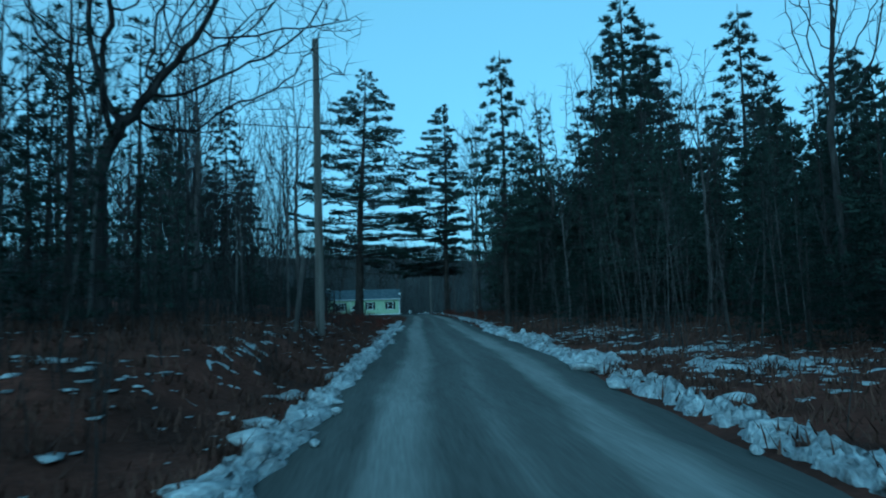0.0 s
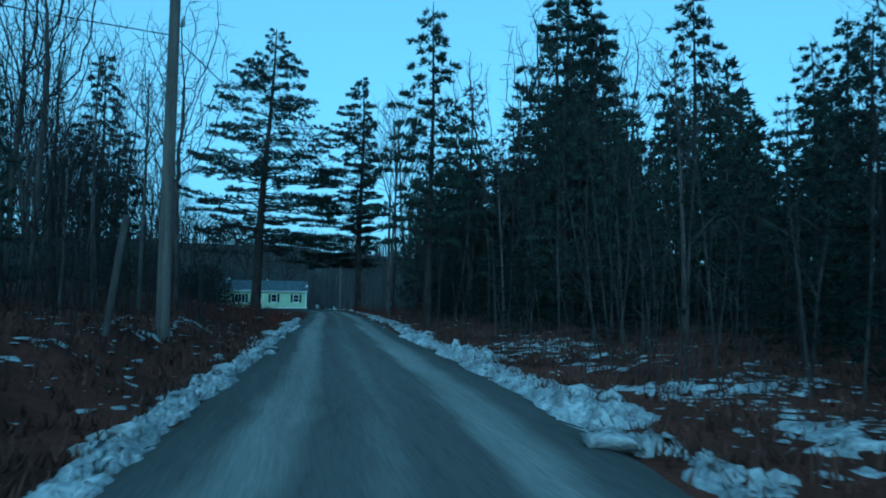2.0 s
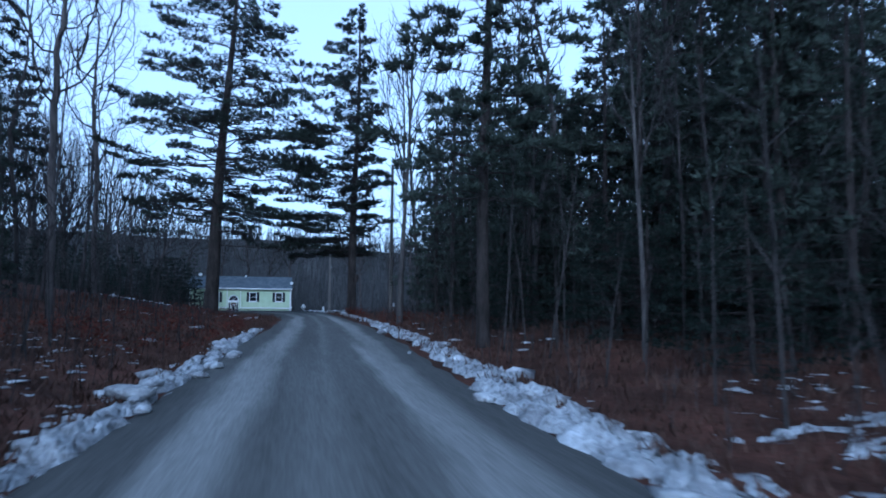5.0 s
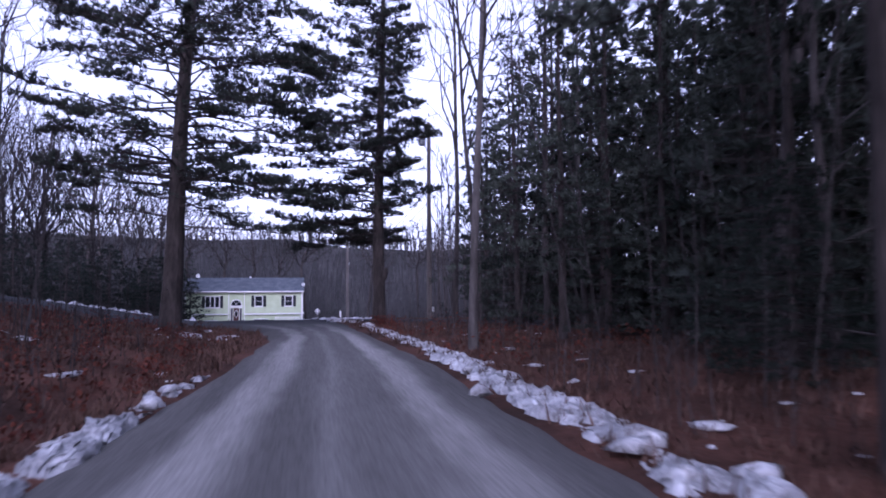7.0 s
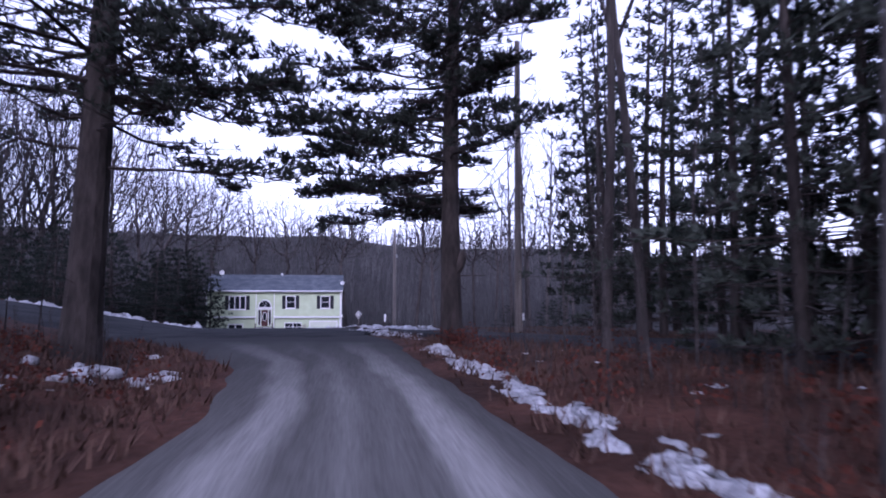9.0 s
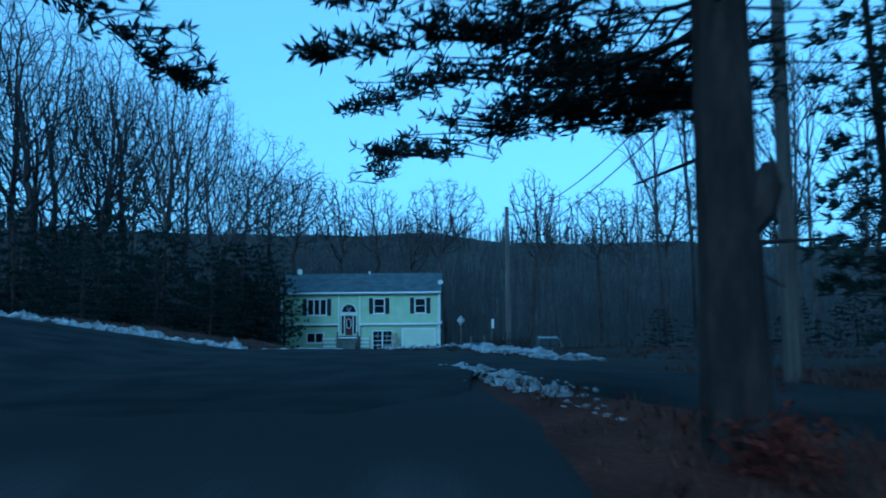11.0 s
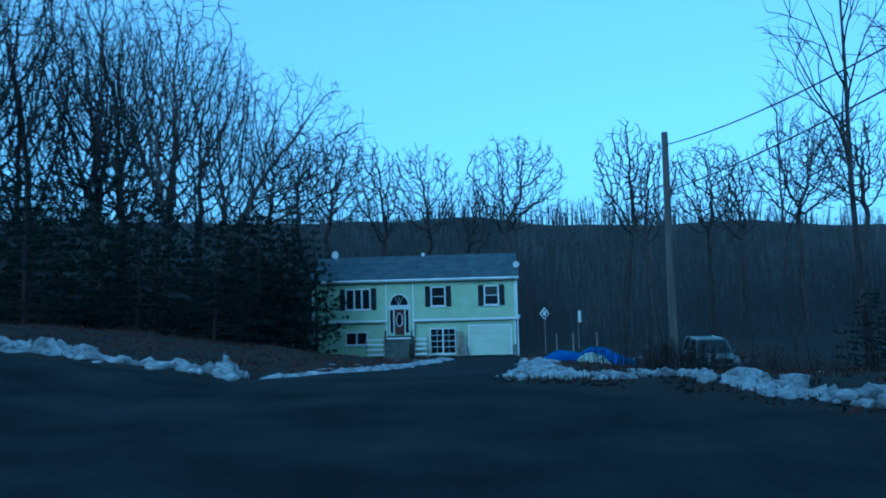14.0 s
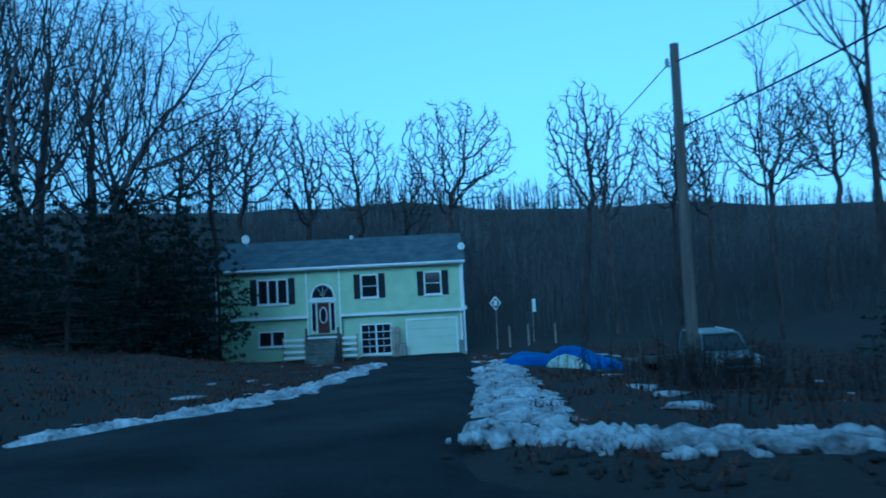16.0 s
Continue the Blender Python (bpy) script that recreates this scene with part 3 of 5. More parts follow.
PROTOS = [SPREAD, VASE, LEANER] + BARE + ROUND + THIN + BIGPINE + MIDPINE + SPRUCE + DEEP + WOOD + HEMLOCK

big = plant(BIGPINE[0], -5.15, -61.8, 1.03, 0.0, lean=0)
big.rotation_euler = (-0.03, 0.05, 0.0)
plant(BIGPINE[1], 4.2, -57.2, 0.98, 0.0, lean=0)
for x, y, s in ((5.4, -88.3, 0.66), (14.2, -83.5, 0.77), (17.2, -78.5, 0.98), (21, -75, 0.95), (26, -80, 0.9), (13, -92, 0.6), (31, -74, 0.72), (20, -101, 0.48), (23.5, -96, 0.52), (17.5, -105, 0.42), (-18, -62, 0.75)):
    plant(MIDPINE[rng.randrange(2)], x, y, s)

# behind the house and on the skyline
for k, x, y, s in ((3, 0.5, 11, 0.98), (0, -15.6, 14, 1.05), (2, -11.4, 14.5, 1.0), (1, -7.3, 13, 0.97), (2, 9.0, 9, 1.0), (2, 11.7, 9.5, 0.9), (1, 16.9, 11, 0.92), (3, 24, 10, 0.97), (0, 30, 14, 1.05), (1, 36, 12, 1.05), (0, -21, 26, 1.2), (1, -26, 30, 1.25), (3, 41, 20, 1.0), (1, 46, 10, 1.05), (2, 20.2, 14, 0.9), (2, -3.2, 19, 0.85), (3, 52, 20, 1.0)):
    plant(ROUND[k], x, y, s)
plant(LEANER, -19.4, -5.2, 1.0, 0.0, lean=0)
plant(VASE, -23.8, -4.0, 1.0, 0.4, lean=0)
for x, y, s in ((-33.4, -8, 1.02), (-38.2, -8, 1.1), (-31.6, 2.5, 1.0), (-28, 5, 1.05), (-35, 13, 1.15), (-40, 2, 1.15), (-31, 22, 1.15), (-46, 12, 1.15), (-50, -2, 1.2), (-43, -14, 1.1), (-54, -18, 1.1), (-60, -8, 1.2), (-56, 8, 1.2), (-42, 22, 1.15), (-66, -20, 1.15), (-37.5, -18, 0.95), (-36, -1, 1.05), (-41, -9, 1.0), (-34, 7, 1.0), (-47, -9, 1.1), (-24.5, 9, 0.85)):
    plant(BARE[rng.randrange(4)], x, y, s * 1.2)
for x, y, s in ((16.3, -14.3, 1.15), (18.5, -17, 1.2), (15, -24, 1.1), (24, -8, 1.1), (27, -14, 1.15), (22, -20, 1.1), (33, -10, 1.2), (30, -24, 1.1), (18, -2, 1.0), (19.5, -27, 1.0), (26, -33, 1.1)):
    plant(THIN[rng.randrange(3)], x, y, s * 1.15)
plant(SPRUCE[0], -13.3, -3.3, 0.5)
plant(SPRUCE[0], -14.5, -3.9, 0.54)
plant(SPRUCE[2], -26.9, -3.5, 0.86)
plant(SPRUCE[2], -52, 6, 1.0)
for x, y, s in ((22, 90, 0.4), (4, 92, 0.36), (13, 94, 0.32), (33, 96, 0.4), (47, 98, 0.42), (-9, 95, 0.34), (-42, 97, 0.4), (62, 99, 0.4)):
    plant(DEEP[0], x, y, s)
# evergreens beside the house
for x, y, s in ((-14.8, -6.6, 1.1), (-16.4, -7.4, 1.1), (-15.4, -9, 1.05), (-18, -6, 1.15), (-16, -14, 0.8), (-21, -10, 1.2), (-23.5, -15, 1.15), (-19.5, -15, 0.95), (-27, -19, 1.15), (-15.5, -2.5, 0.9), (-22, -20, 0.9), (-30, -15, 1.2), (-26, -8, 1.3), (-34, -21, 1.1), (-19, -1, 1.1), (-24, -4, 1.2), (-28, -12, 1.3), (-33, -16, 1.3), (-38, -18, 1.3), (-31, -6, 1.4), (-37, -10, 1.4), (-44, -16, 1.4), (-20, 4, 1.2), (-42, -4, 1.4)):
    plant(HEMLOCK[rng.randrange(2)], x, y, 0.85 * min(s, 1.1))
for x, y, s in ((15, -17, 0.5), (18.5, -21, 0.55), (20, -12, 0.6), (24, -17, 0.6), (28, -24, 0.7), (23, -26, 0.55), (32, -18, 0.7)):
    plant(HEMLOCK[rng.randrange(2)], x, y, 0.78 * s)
# conifers at the right of the junction
for k, x, y, s in ((0, 11.3, -52, 0.7), (0, 12.6, -54, 0.75), (0, 13.5, -50.5, 0.85), (2, 14.5, -56.5, 0.9), (0, 15.5, -53, 0.8), (0, 16.5, -57, 0.85), (0, 13, -47.5, 0.7), (0, 8.6, -66, 0.55), (0, 8.0, -69, 0.6), (0, 9.6, -68.5, 0.65), (0, 10.2, -70.5, 0.62), (2, 9.2, -73.5, 0.75), (0, 11.5, -68.5, 0.8), (1, 11, -74, 0.9), (0, 16, -48, 0.9)):
    plant(SPRUCE[k], x, y, s)


def scatter(n, x0, x1, y0, y1, gap, pick, lo, hi, keep=None):
    for k in range(n):
        for tries in range(30):
            x, y = rng.uniform(x0, x1), rng.uniform(y0, y1)
            if off_road(x, y) > gap and (keep is None or keep(x, y)):
                plant(pick(), x, y, rng.uniform(lo, hi))
                break


track = lambda x, y: not (-124 < y < -117.5 and x < 16)
near_low = lambda x, y: track(x, y) and y < -92
near_tall = lambda x, y: track(x, y) and y > -96
scatter(10, 11, 19, -117, -98, 3.4, lambda: SPRUCE[rng.choice((0, 0, 1, 2))], 0.36, 0.5, near_low)
scatter(15, 7.2, 13, -128, -119, 3.2, lambda: SPRUCE[0], 0.22, 0.34)
scatter(8, 10, 16, -98, -90, 3.4, lambda: SPRUCE[rng.choice((0, 0, 1, 2))], 0.4, 0.6, near_low)
scatter(12, 7.5, 13, -142, -124.5, 3.4, lambda: SPRUCE[rng.choice((0, 0, 1, 2))], 0.34, 0.46, near_low)
scatter(22, 10, 22, -142, -124.5, 4, lambda: DEEP[rng.randrange(2)], 0.4, 0.66, near_low)
scatter(12, 9.5, 17, -117, -98, 3.4, lambda: DEEP[0], 0.32, 0.44, near_low)
scatter(11, 7.5, 13, -92, -73, 3.4, lambda: SPRUCE[rng.choice((0, 1, 2, 2))], 0.5, 0.72, near_tall)
scatter(10, 10.5, 24, -94, -70, 4, lambda: DEEP[rng.randrange(2)], 0.4, 0.62, near_tall)
scatter(28, 17, 40, -142, -94, 5, lambda: DEEP[rng.randrange(2)], 0.26, 0.4, track)
scatter(16, 13, 40, -92, -72, 5, lambda: DEEP[rng.randrange(2)], 0.45, 0.68, track)
scatter(16, 20, 44, -88, -58, 5, lambda: DEEP[rng.randrange(2)], 0.6, 0.85)
scatter(9, 10, 26, -142, -92, 2.2, lambda: THIN[rng.choice((0, 2, 2))], 0.45, 0.75, track)
scatter(12, 8, 24, -92, -70, 2.6, lambda: THIN[rng.choice((0, 2, 2))], 0.6, 1.0, track)
scatter(8, 9, 26, -142, -76, 3.0, lambda: WOOD[rng.randrange(3)], 0.6, 0.9, track)
scatter(34, -50, -13, -142, -58, 8, lambda: WOOD[rng.randrange(3)], 0.5, 0.8)
scatter(16, -30, -8.5, -92, -60, 5, lambda: WOOD[rng.randrange(3)], 0.75, 1.05)
scatter(34, -42, -6.5, -142, -94, 4, lambda: THIN[rng.randrange(3)], 0.45, 0.75)
scatter(22, -42, -6.5, -94, -56, 4, lambda: THIN[rng.choice((0, 2))], 0.65, 1.0)
scatter(14, -40, -13, -142, -66, 7, lambda: DEEP[rng.randrange(2)], 0.3, 0.55)
scatter(14, 12, 40, -142, -72, 4, lambda: DEEP[0], 0.25, 0.45, track)
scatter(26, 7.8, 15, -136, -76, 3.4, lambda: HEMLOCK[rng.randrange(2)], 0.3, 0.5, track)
scatter(20, -45, -14, -142, -60, 8, lambda: DEEP[0], 0.16, 0.35)
for x, y, s in ((-10.8, -124.5, 0.44), (-12.5, -121, 0.5), (-10.2, -116.6, 0.36), (-11.6, -119, 0.4), (-8.7, -118.2, 0.42), (-9.6, -121.5, 0.36), (-12.5, -112, 0.32), (-13.5, -106, 0.34), (-11.5, -101, 0.3), (-15, -117, 0.36), (-9.8, -129, 0.36), (-14.5, -128, 0.4)):
    plant(SPRUCE[rng.choice((0, 0, 2))], x, y, s)
plant(THIN[1], 5.05, -74.4, 1.05, 1.0, lean=0)
plant(THIN[0], 6.8, -63.7, 1.15, 3.6, lean=0)
plant(THIN[1], 8.3, -92.7, 0.6, 3.6, lean=0)
plant(THIN[0], 8.2, -62.5, 1.25, 2.0, lean=0)
scatter(13, 8.6, 17, -82, -68, 3.2, lambda: SPRUCE[0], 0.28, 0.46)
scatter(10, 9.5, 18, -82, -69, 3.2, lambda: DEEP[0], 0.3, 0.5)
for x, y, s in ((11.5, -73, 0.55), (12.8, -71.5, 0.5), (14, -74, 0.6), (13, -76, 0.55), (12.2, -78, 0.5)):
    plant(SPRUCE[0], x, y, s)
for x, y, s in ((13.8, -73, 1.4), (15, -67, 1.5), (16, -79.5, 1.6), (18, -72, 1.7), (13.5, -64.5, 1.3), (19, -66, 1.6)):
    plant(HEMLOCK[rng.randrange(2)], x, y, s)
plant(SPRUCE[2], 12.2, -48.3, 0.75)
plant(SPRUCE[2], 13, -45.8, 0.8)
for k, x, y, s in ((2, -14.2, -73.4, 0.68), (2, -20, -66, 0.8), (0, -9.8, -111, 0.48), (1, -14, -108, 0.5), (0, -16, -115, 0.55), (2, -12.5, -98, 0.5), (0, -17, -100, 0.6), (0, -15, -92, 0.6), (2, -18, -84, 0.65), (0, -19.5, -106, 0.6)):
    plant(SPRUCE[k], x, y, s)
plant(SPREAD, -10.2, -112.5, 1.0, 0.0, lean=0)
plant(BARE[0], -12, -127, 0.9)
plant(WOOD[2], 13.5, -119.5, 0.75)
plant(WOOD[0], 11.5, -113, 0.7)


def remove_thing(ob):
    for o in list(ob.children_recursive) + [ob]:
        bpy.data.objects.remove(o)


for ob in PROTOS:
    remove_thing(ob)


# ---------------------------------------------------------------- undergrowth and far woods
def sticks(name, label, category, spots, lo, hi, rad, twigs, material, seed):
    """Many thin bare stems, too many to count."""
    r = random.Random(seed)
    V, F = [], []
    for x, y in spots:
        z, h = land(x, y), r.uniform(lo, hi)
        lean = np.array((r.gauss(0, 0.09), r.gauss(0, 0.09), 1.0))
        p = np.array((x, y, z - 0.1))
        k = rad * r.uniform(0.6, 1.4)
        tube(V, F, [p, p + lean * h * 0.5, p + lean * h + np.array((r.gauss(0, 0.1) * h * 0.3, 0, 0))], [k, k * 0.7, k * 0.2], 3)
        for j in range(twigs):
            t = r.uniform(0.3, 0.95)
            q = p + lean * h * t
            dd = rand_dir(np.array((0, 0, 1.0)), r.uniform(0.4, 1.0), r) * h * r.uniform(0.15, 0.35)
            s = np.cross(dd, (r.gauss(0, 1), r.gauss(0, 1), 0.1))
            s = s / (np.linalg.norm(s) + 1e-9) * k * 0.5
            b = len(V)
            V.extend((q - s, q + s, q + dd))
            F.append((b, b + 1, b + 2))
    ob = new(name, mesh_of(name, V, F, material))
    return tagged(ob, label, category, kind="stuff")


def spots(n, x0, x1, y0, y1, gap, seed, keep=None):
    r = random.Random(seed)
    out = []
    while len(out) < n:
        x, y = r.uniform(x0, x1), r.uniform(y0, y1)
        if off_road(x, y) > gap and (keep is None or keep(x, y)):
            out.append((x, y))
    return out


M_HILLWOOD = mat("hill_wood", (0.04, 0.04, 0.041), (0.088, 0.085, 0.086), 0.15, 0.95, 0.0, 2.0)
sticks("hill_woods", "grey leafless woods covering the low hill", "woods", spots(7000, -170, 170, 34, 104, 0, 5), 1.5, 6.0, 0.12, 8, M_HILLWOOD, 6)
sticks("hill_woods", "grey leafless woods at the foot of the hill", "woods", spots(1700, -70, 70, 9, 36, 0, 7, lambda x, y: y > 14 or x < -18 or x > 4), 3.0, 8.0, 0.05, 6, M_HILLWOOD, 8)
sticks("far_woods", "grey leafless woods far behind the roadside trees", "woods", spots(1500, 30, 95, -160, -45, 4, 61), 6, 17, 0.1, 9, M_HILLWOOD, 62)
sticks("far_woods", "grey leafless woods far behind the roadside trees", "woods", spots(1700, -110, -42, -160, 30, 4, 63), 6, 17, 0.1, 9, M_HILLWOOD, 64)
sticks("saplings", "thicket of thin leafless saplings in the wood", "undergrowth", spots(900, -45, -5.5, -142, -55, 2.8, 9), 2.0, 6.5, 0.028, 7, M_TWIG, 10)
sticks("saplings", "thicket of thin leafless saplings in the wood", "undergrowth", spots(650, 5, 32, -142, -60, 2.0, 11, track), 2.0, 6.5, 0.028, 7, M_TWIG, 12)
sticks("brush", "low brown brush and dead stems by the road", "undergrowth", spots(2600, -20, -3, -142, -55, 1.3, 13), 0.3, 1.3, 0.012, 5, M_TWIG, 14)
sticks("brush", "low brown brush and dead stems by the road", "undergrowth", spots(1800, 2, 18, -142, -56, 1.3, 15, track), 0.3, 1.2, 0.012, 5, M_TWIG, 16)

sticks("brush", "dark low brush on the yard below the pole", "undergrowth", spots(420, 1.6, 10, -33, -20.5, 0.6, 65), 0.35, 1.1, 0.014, 7, M_TWIG, 66)

sticks("brush", "dark brush round the foot of the pole", "undergrowth", spots(170, 3.4, 5.5, -27, -24.2, 0.3, 69), 0.5, 1.4, 0.014, 8, M_TWIG, 70)

M_GRASS = mat("dead_grass", (0.045, 0.026, 0.019), (0.1, 0.057, 0.04), 1.0, 0.95, 0.0, 8.0)


def grass(name, label, places, seed, hi=0.28):
    r = random.Random(seed)
    V, F = [], []
    for x, y in places:
        z = land(x, y) - 0.02
        for k in range(6):
            a, h = r.uniform(0, 6.3), r.uniform(0.07, hi)
            px, py = x + r.gauss(0, 0.12), y + r.gauss(0, 0.12)
            w, ln = 0.02, h * r.uniform(0.3, 1.1)
            b = len(V)
            V.extend(((px - w * math.sin(a), py + w * math.cos(a), z), (px + w * math.sin(a), py - w * math.cos(a), z), (px + ln * math.cos(a), py + ln * math.sin(a), z + h)))
            F.append((b, b + 1, b + 2))
    return tagged(new(name, mesh_of(name, V, F, M_GRASS)), label, "grass", kind="stuff")


grass("dead_grass", "tufts of dead brown grass and curled leaves", spots(9000, -13, -0.5, -142, -52, 0.15, 21), 22)
grass("dead_grass", "tufts of dead brown grass and curled leaves", spots(7000, 0.5, 14, -142, -48, 0.15, 23), 24)
grass("dead_grass", "thin dead lawn grass before the house", spots(6000, -20, 16, -44, -1, 0.3, 25), 26, 0.16)


M_OAKLEAF = mat("dead_oak_leaves", (0.05, 0.017, 0.013), (0.12, 0.04, 0.026), 1.5, 0.9, 0.0, 8.0, spec=0.05)


def leafy_brush(label, places, lo, hi, seed):
    """Low shrubs that keep their dead red-brown leaves."""
    r = random.Random(seed)
    V, F = [], []
    for x, y in places:
        z, h = land(x, y), r.uniform(lo, hi)
        for k in range(26):
            t = r.random()
            p = np.array((x + r.gauss(0, 0.16) * (0.4 + t), y + r.gauss(0, 0.16) * (0.4 + t), z + h * t))
            tuft(V, F, p, np.array((r.gauss(0, 1), r.gauss(0, 1), 0.3)), 0.1, 1, r, 0.3)
    return tagged(new("leafy_brush", mesh_of("leafy_brush", V, F, M_OAKLEAF)), label, "undergrowth", kind="stuff")


leafy_brush("low shrubs with dead red-brown leaves at the pine", spots(24, 4.0, 5.0, -58.2, -56.8, 0.3, 71) + spots(70, 3.4, 11, -80, -60, 0.8, 72), 0.2, 0.65, 73)
leafy_brush("low shrubs with dead red-brown leaves on the verge", spots(260, -12, -1.5, -90, -56, 0.8, 74), 0.2, 0.6, 75)

# ---------------------------------------------------------------- snow
def snow_bank(line, width, height, seed, label, breaks=0.0, step=0.09, cols=22, lumpy=1.0):
    """A ploughed ridge of lumpy old snow along a line, with a ragged outline."""
    r = random.Random(seed)
    p = np.array(line, float)
    s = np.r_[0, np.cumsum(np.hypot(*np.diff(p, axis=0).T))]
    n = max(4, int(s[-1] / step))
    u = np.linspace(0, s[-1], n)
    c = np.c_[np.interp(u, s, p[:, 0]), np.interp(u, s, p[:, 1])]
    V, F = [], []
    for i in range(n):
        d = c[min(i + 1, n - 1)] - c[max(i - 1, 0)]
        d = d / np.linalg.norm(d)
        side = np.array((d[1], -d[0]))
        big = 0.62 + 0.8 * noise.noise((u[i] * 0.4, seed, 0)) + 0.5 * noise.noise((u[i] * 1.5, seed, 3)) - breaks
        big = max(0.0, min(1.2, big)) * min(1, i / 5, (n - 1 - i) / 5)
        rag = (0.35 * noise.noise((u[i] * 1.1, seed, 9)) + 0.2 * noise.noise((u[i] * 3.5, seed, 19))) * width
        for k in range(cols + 1):
            t = 2 * k / cols - 1
            q = c[i] + side * (t * width * 0.5 * (0.5 + 0.5 * big) + rag * (0.6 + 0.4 * t))
            on = off_road(*q)
            g = plain(*q) + 0.05 if on < 0.2 else land(*q)
            prof = (1 - t * t) ** 0.7 * big
            lump = 0.3 + 0.45 * abs(noise.noise((q[0] * 1.7, q[1] * 1.7, seed))) + 1.0 * abs(noise.noise((q[0] * 3.6, q[1] * 3.6, seed))) + 1.5 * abs(noise.noise((q[0] * 9, q[1] * 9, seed))) + 0.8 * abs(noise.noise((q[0] * 19, q[1] * 19, seed)))
            lump = lumpy * lump + (1 - lumpy) * 1.2
            hole = noise.noise((q[0] * 1.7, q[1] * 1.7, seed + 40))
            z = g + height * prof * lump / 1.35 - 0.07 - 0.55 * max(0, hole - 0.06) - 0.3 * max(0, noise.noise((q[0] * 5, q[1] * 5, seed + 60)) - 0.1) - (0.08 if k in (0, cols) else 0)
            V.append((q[0] + r.gauss(0, 0.02), q[1] + r.gauss(0, 0.02), z))
    for i in range(n - 1):
        for k in range(cols):
            a = i * (cols + 1) + k
            F.append((a, a + 1, a + cols + 2, a + cols + 1))
    ob = new("snow_bank", mesh_of("snow_bank", V, F, M_SNOW, True))
    return tagged(ob, label, "snow bank", "snow banks")


def along(edge, y0, y1, shift, n=30):
    return [(xs_at(edge, y) + shift, y) for y in np.linspace(y0, y1, n)]


RIDGE = "ridge of lumpy old snow along the gravel road"
snow_bank(along(LEFT_EDGE, -144, -112, 0.0), 0.75, 0.24, 1, RIDGE, 0.05)
snow_bank(along(LEFT_EDGE, -112, -84, 0.0), 0.52, 0.18, 2, RIDGE, -0.1)
snow_bank(along(LEFT_EDGE, -84, -79.5, -0.2), 0.6, 0.2, 3, "broken crust of old snow beside the gravel road", 0.3)
snow_bank(along(RIGHT_EDGE, -144, -117, 0.4), 0.95, 0.28, 4, RIDGE, -0.1)
snow_bank(along(RIGHT_EDGE, -118, -97, 0.35), 1.6, 0.3, 5, RIDGE)
snow_bank(along(RIGHT_EDGE, -98, -76, 0.55), 1.0, 0.19, 6, RIDGE, -0.35, lumpy=0.6)
snow_bank(along(RIGHT_EDGE, -77, -60, 0.75), 0.95, 0.19, 7, "broken crust of old snow beside the gravel road", -0.25, lumpy=0.6)
snow_bank([(-19, -35), (-15.5, -33.9), (-13.3, -32.9), (-11.3, -31.9), (-9.3, -31.7), (-8, -31.8)], 1.1, 0.42, 8, "ploughed snow ridge along the crossing road", -0.1)
snow_bank([(-8, -31.9), (-7, -30.8), (-5.9, -29.4), (-5.15, -26.4), (-4.75, -20), (-4.5, -11)], 1.45, 0.17, 9, "strip of snow along the driveway edge", -0.3, lumpy=0.5)
snow_bank([(0.9, -13.5), (0.3, -19), (-0.1, -25), (-0.4, -30), (-0.8, -33.6)], 1.4, 0.16, 10, "flat patch of snow beside the driveway mouth", -0.6, lumpy=0.2)
snow_bank([(-1.1, -33.6), (-0.3, -34.2), (0.6, -34.7), (1.3, -35.2), (1.9, -35.8)], 1.15, 0.14, 11, "lumpy ploughed snow heap on the road edge", 0.12)
snow_bank([(2.1, -36.7), (2.9, -37.8), (3.4, -39.8), (3.8, -41.7), (5.2, -45)], 1.0, 0.2, 12, "lumpy ploughed snow heap on the road edge", -0.1)
CRUST = "thin patchy crust of old snow on the leafy verge"
snow_bank(along(RIGHT_EDGE, -123, -99, 3.4), 5.2, 0.15, 14, CRUST, 0.0, 0.16, 40)
snow_bank(along(LEFT_EDGE, -124, -100, -2.0), 3.2, 0.095, 15, CRUST, 0.05, 0.16, 26)
snow_bank([(1.15, -46.5), (1.8, -47.7), (2.3, -49.2), (2.7, -50.8), (3.2, -53)], 0.85, 0.16, 13, "low ridge of old snow at the road corner", -0.45, lumpy=0.8)


def snow_lumps(name, label, places, lo, hi, flat, seed, fine=1, material=None):
    """Chunks and patches of old snow, too many to count."""
    r = random.Random(seed)
    bm = bmesh.new()
    bmesh.ops.create_icosphere(bm, subdivisions=fine, radius=1.0)
    base = [v.co.copy() for v in bm.verts]
    tri = [[v.index for v in f.verts] for f in bm.faces]
    bm.free()
    V, F = [], []
    for x, y in places:
        s = lo + (hi - lo) * r.random() ** 2.2
        g = plain(x, y) + 0.05 if off_road(x, y) < 0.2 else land(x, y)
        sx, sy, a, o = s * r.uniform(0.6, 1.6), s * r.uniform(0.6, 1.4), r.uniform(0, 3.1), r.uniform(0, 90)
        b = len(V)
        for v in base:
            k = 1 + 0.75 * noise.noise((v.x * 1.6 + o, v.y * 1.6, v.z * 1.6)) + 0.35 * noise.noise((v.x * 4 + o, v.y * 4, v.z * 4))
            px, py = v.x * sx * k, v.y * sy * k
            V.append((x + px * math.cos(a) - py * math.sin(a), y + px * math.sin(a) + py * math.cos(a), g + s * flat * (v.z * k + 0.2)))
        F.extend([[b + i for i in t] for t in tri])
    return tagged(new(name, mesh_of(name, V, F, material or M_SNOW, True)), label, "earth" if material else "snow", kind="stuff")


